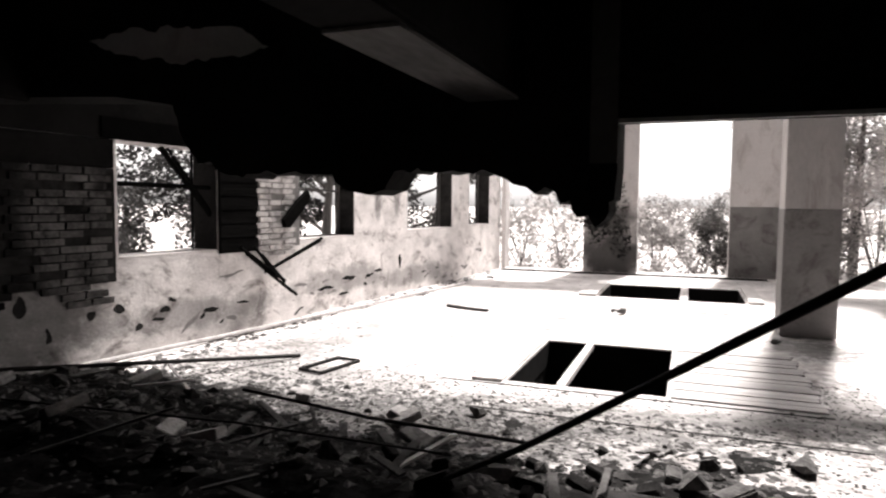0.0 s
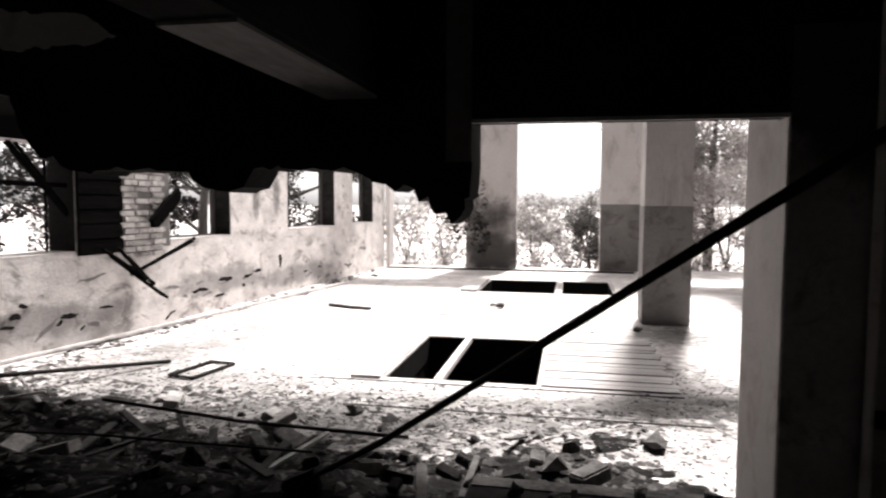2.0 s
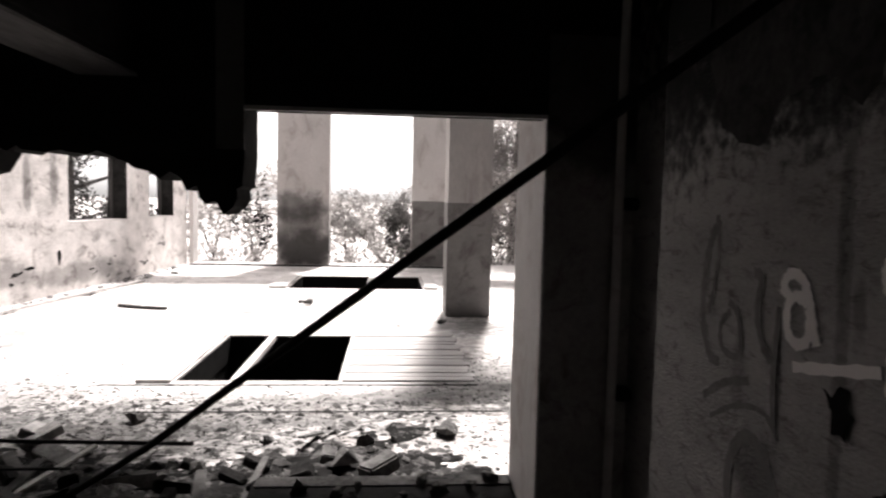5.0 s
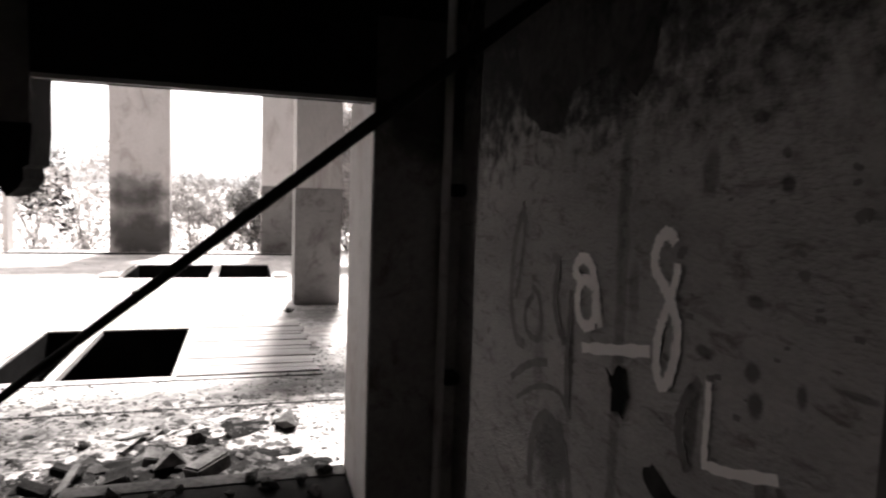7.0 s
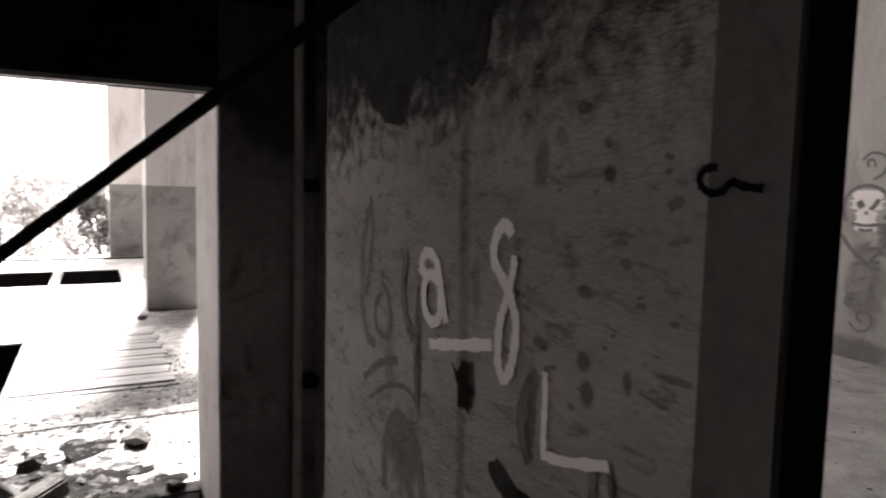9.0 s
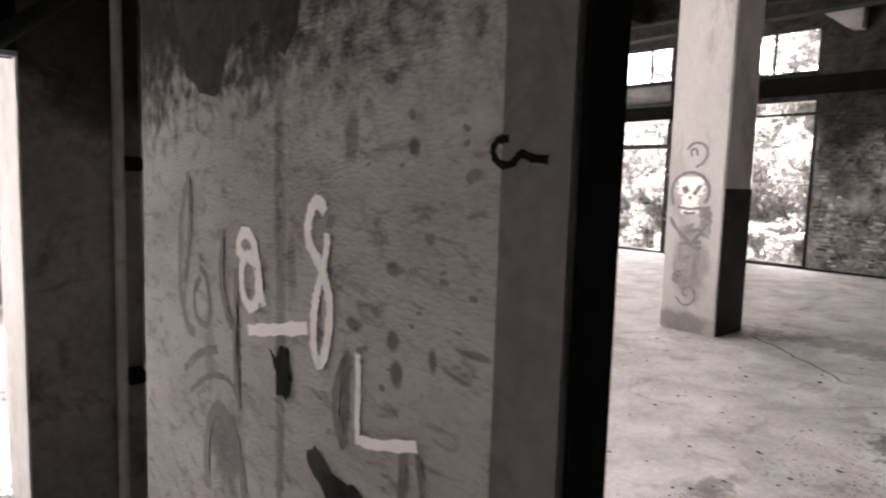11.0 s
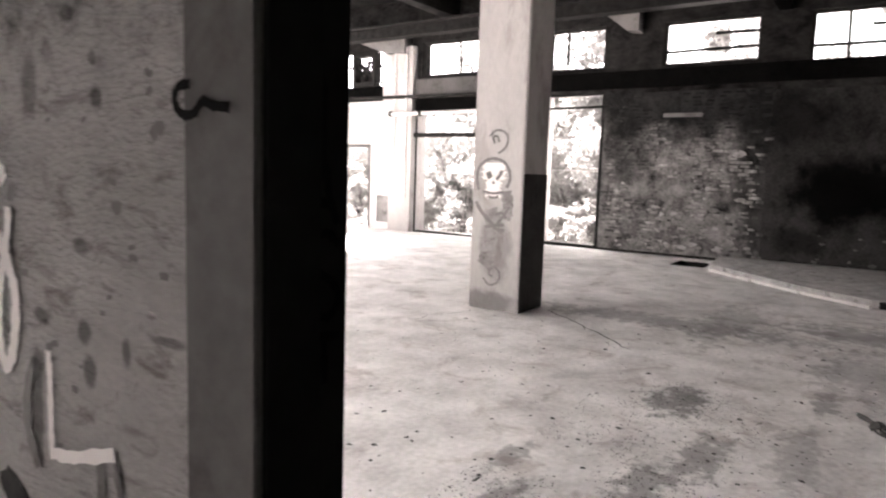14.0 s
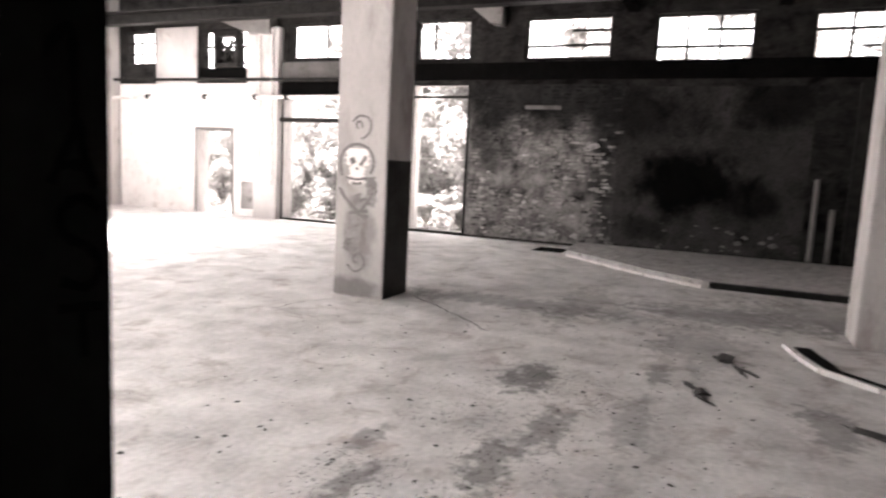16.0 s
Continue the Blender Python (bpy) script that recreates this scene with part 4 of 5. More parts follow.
bar("steel_bar", [(-2.9, 3.9, 0.42), (-1.2, 4.25, 0.36), (0.1, 4.3, 0.34)], 0.007, STEEL, "thin dark bar half sunk in rubble")
bar("stick", [(-2.38, 11.07, 0.02), (-1.95, 10.86, 0.03), (-1.62, 10.85, 0.02)], 0.025, OLDWOOD, "dark stick lying on the dusty floor", "stick")
thing("wall_stub", boxes((0.95, 2.195, 3.86, 4.28, 0.0, 0.29), bevel=0.02), NEARBLACK, "low near-black stub of broken wall", "wall stub", kind="structure")
# paler strip paints the sunlit edge along the stub's top
part("stub_top", boxes((0.97, 2.19, 4.17, 4.275, 0.286, 0.298)), CHUNK, bpy.data.objects["wall_stub"], "broken top edge, paler for the sun on it")
rng = random.Random(41)
for i in range(16):
    ob = new("masonry_chunk", protos[rng.randrange(9)])
    sz = rng.uniform(0.03, 0.075)
    ob.matrix_world = pose(rng.uniform(1.05, 2.1), rng.uniform(3.9, 4.24), 0.295 + sz * 0.3, rng.uniform(-30, 30), rng.uniform(-30, 30), rng.uniform(0, 360)) @ Matrix.Scale(sz, 4)
    tagged(ob, "broken masonry chunk on the wall stub", "masonry chunk", "rubble chunks")
for i in range(26):
    x, y = rng.uniform(-3.6, 2.0), rng.uniform(3.2, 5.6)
    ln, wd = rng.uniform(0.12, 0.4), rng.uniform(0.012, 0.035)
    ob = thing("wood_splinter", boxes((-ln, ln, -wd, wd, -0.006, 0.008), bevel=0.003), OLDWOOD if i % 9 else WOOD, "splintered lath lying in the rubble", "splinter", "wood splinters")
    ob.matrix_world = pose(x, y, max(0.0, mound_height(x, y)) + 0.05, rng.uniform(-12, 12), rng.uniform(-14, 14), rng.uniform(0, 180))
fr = thing("metal_frame", None, None, "small dark rectangular metal frame on the floor", "frame")
for a, b in (((-2.3, 6.63), (-2.19, 7.19)), ((-2.19, 7.19), (-1.92, 7.17)), ((-1.92, 7.17), (-2.02, 6.57)), ((-2.02, 6.57), (-2.3, 6.63))):
    bm = bmesh.new(); tube(bm, [(*a, 0.02), (*b, 0.02)], 0.017, 6)
    part("side", bm, STEEL, fr)
def splinters(line, seed, material, label, category):
    """A scrap of board split into a few flat slivers lying together."""
    r = random.Random(seed)
    e = thing("plank_scrap", None, None, label, category, "floor scraps")
    for i in range(7):
        k = r.randrange(len(line) - 1)
        a, b = Vector(line[k]), Vector(line[k + 1])
        mid = a.lerp(b, r.random()); d = (b - a).normalized(); d.rotate(Matrix.Rotation(r.uniform(-0.5, 0.5), 2))
        n = Vector((-d.y, d.x)); ln, w = r.uniform(0.04, 0.12), r.uniform(0.007, 0.016)
        mid = mid + n * r.uniform(-0.04, 0.04)
        part("sliver", prism([tuple(mid - d * ln), tuple(mid - d * ln * 0.3 - n * w), tuple(mid + d * ln * 0.8 - n * w * 0.6), tuple(mid + d * ln), tuple(mid + d * ln * 0.2 + n * w)], 0.001, r.uniform(0.008, 0.03)), material, e)
    return e


for x, y, s, m in ((0.35, 11.4, 0.14, CHUNK), (0.2, 11.55, 0.09, CHUNK), (2.3, 9.9, 0.1, CHUNK), (-2.9, 15.2, 0.12, CHUNK), (8.2, 0.95, 0.12, OLDWOOD), (7.15, 1.12, 0.08, OLDWOOD), (2.0, 5.7, 0.16, CHUNK)):
    ob = new("masonry_chunk", mesh_of("masonry_chunk", rock(random.Random(int(x * 100)), s, 0.4), m))
    ob.matrix_world = pose(x, y, s * 0.3, 0, 0, x * 50)
    tagged(ob, "broken lump lying on the dusty floor", "masonry chunk", "floor lumps")
splinters([(8.5, 1.12), (8.2, 0.92), (7.9, 0.78)], 51, OLDWOOD, "dark splintered wood scrap on the floor", "wood scrap")
splinters([(7.32, 1.2), (7.0, 1.06)], 52, OLDWOOD, "short dark wood scrap on the floor", "wood scrap")
splinters([(7.0, 0.2), (6.75, -0.1)], 53, OLDWOOD, "short dark wood scrap on the floor", "wood scrap")
for a, b, c, d in ((-0.9, 2.4, 6.9, 6.93), (-0.4, 2.5, 6.16, 6.185), (-1.0, 2.4, 12.1, 12.13), (-3.3, 2.95, 17.3, 17.78)):
    thing("floor_joint", boxes((a, b, c, d, 0.0005, 0.004)), PIT, "dark joint between floor slabs", "joint", kind="structure")

# dirt patches and a crack on the hall floor
DIRT = mat("trodden_dirt", 0.28, 0.54, 0.95, 6, 30, 0.3, stain=0.6, stain_scale=7)
crack = bmesh.new()
for pts in ([(7.3, 5.7), (7.82, 5.38), (8.2, 5.3), (8.54, 5.18)], [(9.2, 4.5), (8.91, 4.13), (8.7, 3.85), (8.45, 3.55), (8.04, 3.11)]):
    path = [Vector(p) for p in pts]
    prev = None
    for i in range(len(path) * 6 - 5):
        p = path[i // 6].lerp(path[min(i // 6 + 1, len(path) - 1)], (i % 6) / 6)
        p = p + Vector((noise.noise((p.x * 6, p.y * 6, 1)), noise.noise((p.x * 6, p.y * 6, 5)))) * 0.06
        vs = [crack.verts.new((p.x - 0.006, p.y + 0.006, 0.002)), crack.verts.new((p.x + 0.006, p.y - 0.006, 0.002))]
        if prev:
            crack.faces.new((prev[0], prev[1], vs[1], vs[0]))
        prev = vs
thing("floor_crack", crack, PIT, "thin branching crack in the floor", "crack", kind="stuff")

# ---- platform and kerbs in the dim half of the hall ----
thing("platform", prism([(15.9, 3.99), (14.75, 3.88), (13.05, 2.12), (12.495, 1.3), (12.495, -4.79), (16.39, -4.79), (16.39, 4.0)], 0.0, 0.10), DIRT, "low raised concrete platform along the wall", "platform", kind="structure")


# dark strip added along the platform's front to paint its shadow
thing("platform_shade_strip", boxes((12.38, 12.49, -4.79, 1.2, 0.0, 0.09), bevel=0.008), STEEL, "dark strip for the shaded front of the platform", "edge", kind="structure")


def kerb(pts, label):
    e = thing("kerb", None, None, label, "kerb", "white kerbs")
    for a, b in zip(pts, pts[1:]):
        d = (Vector(b) - Vector(a)); n = Vector((-d.y, d.x)).normalized() * 0.028
        q = Vector(a) + d * 0.03; r = Vector(b) - d * 0.03
        part("kerb_stone", prism([tuple(q + n), tuple(q - n), tuple(r - n), tuple(r + n)], 0.001, 0.04), KERB, e)


kerb([(14.6, 3.84), (13.75, 2.99), (13.0, 2.2), (12.3, 1.26)], "broken white-painted kerb of the platform")
kerb([(9.15, 0.42), (8.72, 0.33), (8.3, 0.2), (7.95, -0.18), (7.7, -0.5)], "broken white-painted kerb beside the column")
thing("floor_channel", prism([(9.15, 0.34), (8.74, 0.25), (8.36, 0.12), (8.02, -0.24), (7.78, -0.56), (7.86, -0.62), (8.1, -0.32), (8.46, 0.03), (8.8, 0.1), (9.2, 0.2)], 0.001, 0.012), PIT, "dark filled channel behind the kerb", "channel", kind="structure")

# ---- far wall: band, ledge, pipes, pilaster ----
thing("wall_band", boxes((FX - 0.1, FX, 10.0, 11.98, 3.6, 4.08), bevel=0.01), GREYWALL, "grey concrete band under the high window", "band", kind="structure")
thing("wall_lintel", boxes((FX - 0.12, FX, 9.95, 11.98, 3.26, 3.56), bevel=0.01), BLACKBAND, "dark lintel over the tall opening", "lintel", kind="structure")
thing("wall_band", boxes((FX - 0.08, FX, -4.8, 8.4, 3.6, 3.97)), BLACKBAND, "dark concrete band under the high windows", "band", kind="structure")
crane = thing("crane_beam", None, None, "dark steel crane beam along the far wall", "beam")
part("flange", boxes((FX - 0.75, FX - 0.35, -4.8, 17.8, 5.40, 5.44)), STEEL, crane)
part("web", boxes((FX - 0.57, FX - 0.53, -4.8, 17.8, 5.14, 5.40)), STEEL, crane)
part("flange", boxes((FX - 0.7, FX - 0.4, -4.8, 17.8, 5.10, 5.14)), STEEL, crane)
for y in (8.9, 3.2, 0.4):
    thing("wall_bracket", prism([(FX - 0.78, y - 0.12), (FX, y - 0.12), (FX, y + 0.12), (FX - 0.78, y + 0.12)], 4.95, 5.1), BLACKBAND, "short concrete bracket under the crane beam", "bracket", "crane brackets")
thing("wall_pilaster", boxes((FX - 0.22, FX - 0.002, 12.0, 12.75, 0, 3.3), bevel=0.01), COLPAINT, "pale plastered wall pilaster", "pilaster", kind="structure")
thing("wall_pilaster", boxes((FX - 0.21, FX - 0.002, 12.0, 12.75, 3.304, 4.95), bevel=0.01), COLPAINT, "grimy pale upper part of the pilaster", "pilaster", kind="structure")
thing("plaster_panel", boxes((FX - 0.03, FX - 0.001, 12.76, 13.649, 0.0, 3.56), (FX - 0.03, FX - 0.001, 14.861, 17.85, 0.0, 3.56), (FX - 0.03, FX - 0.001, 13.649, 14.861, 2.301, 3.56)), BRIGHTWHITE, "pale plastered stretch of the far wall", "plaster", kind="structure")
thing("plaster_panel", boxes((FX - 0.03, FX - 0.001, 14.9, 16.4, 3.56, 5.1), (FX - 0.03, FX - 0.001, 12.76, 13.15, 3.56, 5.1)), COLPAINT, "pale grey plaster between the high windows", "plaster", kind="structure")
pd = thing("door_frame", None, None, "pale weathered frame of a doorless opening", "door frame")
for q in ((13.56, 13.64, 0.0, 2.38), (14.87, 14.95, 0.0, 2.38), (13.64, 14.87, 2.3, 2.38)):
    part("frame_post", boxes((FX - 0.05, FX - 0.031, q[0], q[1], q[2], q[3]), bevel=0.004), FRAMEPAINT, pd)
thing("wall_scrub", boxes((FX - 0.05, FX - 0.031, 12.78, 13.3, 0.2, 0.95)), DOORPAINT, "grey worn patch on the pale wall", "patch")
bar("wall_pipe", [(FX - 0.15, 9.0, 3.62), (FX - 0.26, 12.4, 3.62), (FX - 0.26, 17.8, 3.66)], 0.045, STEEL, "dark pipe running along the far wall", "pipe")
bar("wall_pipe", [(FX - 0.028, 6.4, 3.22), (FX - 0.028, 9.9, 3.2)], 0.03, STEEL, "thin dark pipe across the tall opening", "pipe")
bar("wall_pipe", [(FX - 0.3, 9.9, 3.19), (FX - 0.3, 12.0, 3.17), (FX - 0.3, 17.8, 3.14)], 0.05, PIPEPAINT, "pale pipe running along the far wall", "pipe")
for y in (11.6, 12.6, 14.3, 16.4):
    bm = bmesh.new(); tube(bm, [(FX - 0.3, y, 3.17), (FX - 0.3, y + 0.09, 3.17)], 0.075, 8)
    thing("pipe_clamp", bm, STEEL, "dark clamp round the pale wall pipe", "clamp", "pipe clamps")
bar("wall_pipe", [(FX - 0.055, 9.9, 2.62), (FX - 0.055, 12.02, 2.62)], 0.06, STEEL, "dark bar across the tall opening", "pipe")
bar("wall_pipe", [(FX - 0.26, 12.55, 1.6), (FX - 0.26, 12.55, 4.9)], 0.025, PIPEPAINT, "thin upright pipe on the pilaster", "pipe")
bar("wall_pipe", [(FX - 0.26, 12.15, 0.9), (FX - 0.26, 12.15, 4.9)], 0.03, PIPEPAINT, "thin upright pipe on the pilaster", "pipe")
bar("wall_pipe", [(FX - 0.1, -0.45, 0.13), (FX - 0.1, -0.45, 1.7)], 0.05, DADO, "dull upright pipe beside the dark recess", "pipe")
bar("wall_pipe", [(FX - 0.1, -0.75, 0.13), (FX - 0.1, -0.75, 1.15)], 0.05, DADO, "dull upright pipe beside the dark recess", "pipe")
# dark sheet in place of a doorway recess; its gloom is the sheet's colour
dd = thing("door", None, None, "dark sheet standing in for a dark doorway recess", "door")
part("leaf", boxes((FX - 0.09, FX - 0.002, -2.3, -0.98, 0.13, 3.5), bevel=0.008), STEEL, dd)
thing("plaster_remnant", boxes((FX - 0.05, FX - 0.001, 4.59, 5.38, 2.96, 3.04)), DADO, "pale ledge remnant on the dark wall", "plaster")
SMOKED = mat("smoked_plaster", 0.008, 0.055, 0.9, 0.9, 20, 0.3, stain=0.75, stain_scale=1.1)
blotch(SMOKED, [((FX, 1.9, 1.5), (9, 1.25, 0.75), 0.95), ((FX, 0.6, 1.2), (9, 0.5, 0.4), 0.7), ((FX, 2.9, 2.9), (9, 0.9, 0.6), 0.7), ((FX, 0.3, 3.1), (9, 0.8, 0.6), 0.7), ((FX, 2.6, 0.5), (9, 0.5, 0.3), 0.5)], 2.0, 0.8)
thing("plaster_panel", boxes((FX - 0.008, FX - 0.001, -0.3, 3.3, 0.13, 3.45)), SMOKED, "smoke-stained plaster on the far wall", "plaster", kind="structure")
# haunches of the crane beam at the wall piers
for prof in (((12.2, 4.75), (12.9, 4.8), (14.4, 5.36), (14.4, 5.395), (12.2, 5.395)), ((5.95, 4.75), (6.2, 4.78), (6.75, 5.2), (6.9, 5.395), (5.95, 5.395))):
    hb_ = bmesh.new()
    ends = [[hb_.verts.new((x, y, z)) for y, z in prof] for x in (FX - 0.34, FX - 0.005)]
    hb_.faces.new(ends[0]); hb_.faces.new(ends[1][::-1])
    for k in range(5):
        hb_.faces.new((ends[0][k], ends[1][k], ends[1][(k + 1) % 5], ends[0][(k + 1) % 5]))
    bmesh.ops.recalc_face_normals(hb_, faces=hb_.faces)
    thing("beam_haunch", hb_, DADO, "grey haunched concrete bracket on the wall pier", "beam", "beam haunches")
# roof beams over the hall
for y in (4.9, 10.7):
    thing("roof_beam", boxes((2.9, FX, y, y + 0.35, CEIL_H - 0.65, CEIL_H), bevel=0.015), CEIL, "concrete roof beam of the hall", "beam", "roof beams")


# scabs of pale plaster left on the dark brickwork
def scabs(count, y0, y1, z0, z1, material, label, seed, smax):
    r = random.Random(seed)
    bm = bmesh.new()
    for _ in range(count):
        y, z = r.uniform(y0, y1), z0 + (z1 - z0) * r.random() ** 1.5
        k, s = r.randint(6, 10), smax * r.uniform(0.2, 1) ** 1.5
        bm.faces.new([bm.verts.new((FX - 0.022 - 0.0003 * (_ % 20), y + s * r.uniform(0.5, 1.1) * math.cos(-2 * math.pi * i / k), z + 0.55 * s * r.uniform(0.5, 1.1) * math.sin(-2 * math.pi * i / k))) for i in range(k)])
    return thing("plaster_scabs", bm, material, label, "plaster", kind="stuff")


SCAB = mat("dull_plaster_scabs", 0.05, 0.13, 0.9, 5, 40, 0.3, vary=0.6)
PALESCAB = mat("pale_plaster_scabs", 0.14, 0.4, 0.9, 7, 40, 0.4, stain=0.6, stain_scale=6, vary=0.5)
scabs(80, 3.65, 5.5, 0.2, 2.4, PALESCAB, "pale scabs of plaster left on smoked bricks", 12, 0.15)
scabs(40, 5.2, 6.6, 0.15, 1.6, PALESCAB, "pale scabs of plaster left on smoked bricks", 13, 0.11)
scabs(26, -0.3, 2.4, 0.15, 0.7, SCAB, "scabs of dull plaster left on smoked plaster", 2, 0.12)

# ---- windows: frames and bars ----
def window_frame(a, b, lo, hi, cols, rows, place, label, skip=0, r=0.022, seed=0, material=STEEL):
    """A frame of thin bars in an opening; place maps (along, up) to the world."""
    rr = random.Random(seed)
    e = thing("window_frame", None, None, label, "window frame", "window frames")
    for p, q in (((a, lo), (a, hi)), ((b, lo), (b, hi)), ((a, lo), (b, lo)), ((a, hi), (b, hi))):
        bm = bmesh.new(); tube(bm, [place(*p), place(*q)], r * 1.5, 6); part("frame", bm, material, e)
    for i in range(1, cols):
        x = a + (b - a) * i / cols
        if rr.random() < skip:
            continue
        bm = bmesh.new(); tube(bm, [place(x, lo), place(x + rr.uniform(-0.03, 0.03), hi)], r, 6); part("glazing_bar", bm, material, e)
    for i in range(1, rows):
        z = lo + (hi - lo) * i / rows
        x1 = b if rr.random() > skip else a + (b - a) * rr.uniform(0.3, 0.7)
        bm = bmesh.new(); tube(bm, [place(a, z), place(x1, z + rr.uniform(-0.02, 0.02))], r, 6); part("glazing_bar", bm, material, e)
    return e


for i, (a, b, lo, hi) in enumerate(FWIN):
    window_frame(a + 0.02, b - 0.02, lo + 0.02, hi - 0.02, 3 if i != 0 else 2, 1 if i in (2, 3) else 3, lambda s, z: (FX + 0.12, s, z), "rusted steel window frame, glass gone", 0.3, 0.034, i)
for i, (a, b, lo, hi) in enumerate(FLOW):
    if i < 2:
        window_frame(a + 0.02, b - 0.02, lo + 0.02, hi - 0.02, 1, 2, lambda s, z: (FX + 0.12, s, z), "thin steel frame of a tall empty opening", 0.0, 0.009, 20 + i, PIPEPAINT)
    rv = part("opening_reveal", boxes((FX + 0.002, FX + 0.398, b - 0.008, b - 0.001, lo + 0.002, hi - 0.002)), REVEAL, wall_east, "pale plastered side of the opening")
    rv.matrix_parent_inverse = wall_east.matrix_world.inverted()
fan = thing("fan_housing", None, None, "dark square ventilator in the high window", "ventilator")
ring = bmesh.new()
for q in ((13.52, 13.64, 4.0, 4.95), (14.24, 14.36, 4.0, 4.95), (13.64, 14.24, 4.0, 4.12), (13.64, 14.24, 4.83, 4.95)):
    box(ring, FX + 0.02, FX + 0.3, *q)
part("housing", ring, STEEL, fan)
part("back_plate", boxes((FX + 0.28, FX + 0.31, 13.645, 14.235, 4.12, 4.5)), STEEL, fan)
hub = part("hub", tube(bmesh.new(), [(FX + 0.1, 13.94, 4.48), (FX + 0.2, 13.94, 4.48)], 0.09, 12), STEEL, fan)
for k in range(4):
    ang = 0.5 + k * math.pi / 2
    part("blade", tube(bmesh.new(), [(FX + 0.14, 13.94 + 0.08 * math.cos(ang), 4.48 + 0.08 * math.sin(ang)), (FX + 0.16, 13.94 + 0.29 * math.cos(ang), 4.48 + 0.29 * math.sin(ang))], [0.05, 0.11], 4), STEEL, hub)
thing("window_board", boxes((FX + 0.03, FX + 0.09, 13.22, 14.83, 3.68, 3.99), bevel=0.006), BLACKBAND, "dark board closing the lower window", "board")

place_left = lambda off: (lambda u, z: tuple(on_left(u, off, z)))
# first window: broken dark frame with loose slanting bars
w1 = thing("window_frame", None, None, "broken dark wooden window frame with slanting bars", "window frame", "west windows")
for p, q, r in (((1.4, 0.75), (1.37, 2.29), 0.07), ((1.4, 1.86), (3.4, 1.84), 0.03), ((2.5, 1.1), (2.5, 2.28), 0.016), ((2.05, 2.28), (2.95, 1.35), 0.035), ((2.15, 2.28), (2.75, 1.6), 0.018)):
    bm = bmesh.new(); tube(bm, [tuple(on_left(p[0], -0.12, p[1])), tuple(on_left(q[0], -0.12, q[1]))], r, 6)
    part("frame_bar", bm, JETBLACK, w1)
lean = thing("fallen_window_frame", None, None, "fallen dark lattice frame hanging on the wall", "window frame")
for p, q in (((3.05, 1.1), (3.75, 0.62)), ((3.15, 1.02), (3.9, 0.45)), ((3.5, 0.75), (4.55, 1.12)), ((3.3, 1.1), (3.6, 0.68)), ((3.6, 0.72), (4.0, 0.4)), ((3.45, 0.98), (3.75, 0.6)), ((3.6, 0.78), (4.6, 1.16))):
    bm = bmesh.new(); tube(bm, [tuple(on_left(p[0], 0.12, p[1])), tuple(on_left(q[0], 0.25, q[1]))], 0.022, 6)
    part("lattice_bar", bm, JETBLACK, lean)
for i, (a, b, lo, hi) in enumerate(LWIN[1:]):
    window_frame(a + 0.03, b - 0.03, lo + 0.02, hi - 0.02, 2, 3, place_left(-0.3), "dark remains of a wooden window frame", 0.5, 0.022, 40 + i, OLDWOOD)
hb = prism([(-0.36, -0.04), (-0.3, -0.09), (0.1, -0.085), (0.34, -0.05), (0.36, 0.06), (0.05, 0.085), (-0.33, 0.07)], -0.035, 0.035)
hung = thing("hanging_board", hb, JETBLACK, "black board hanging askew before the brick pier", "board")
hung.matrix_world = Matrix.Translation(on_left(4.2, 0.1, 1.58)) @ Matrix.Rotation(radians(LANG), 4, "Z") @ pose(0, 0, 0, 90, -38, 0)
bar("hanging_bar", [tuple(on_left(4.42, 0.1, 1.7)), tuple(on_left(4.5, 0.05, 3.35))], 0.012, STEEL, "thin bar hanging from the window head")
for k, (a, b, lo, hi) in enumerate(LWIN):
    for u0 in (b,):
        # dark panel on the far jamb, painting the shade it lies in
        nrm_box = boxes((u0 - 0.006, u0 - 0.001, 0.005, LTH - 0.002, lo + 0.002, hi - 0.002))
        ob = part("window_reveal", nrm_box, NEARBLACK if k == 0 else BRICKWALL, wall_west, "window reveal panel, its shade painted dark")
    sl = boxes((a, b, 0.003, LTH + 0.0, lo + 0.001, lo + 0.03), bevel=0.005)
    part("window_sill", sl, REVEAL, wall_west, "pale worn window sill")

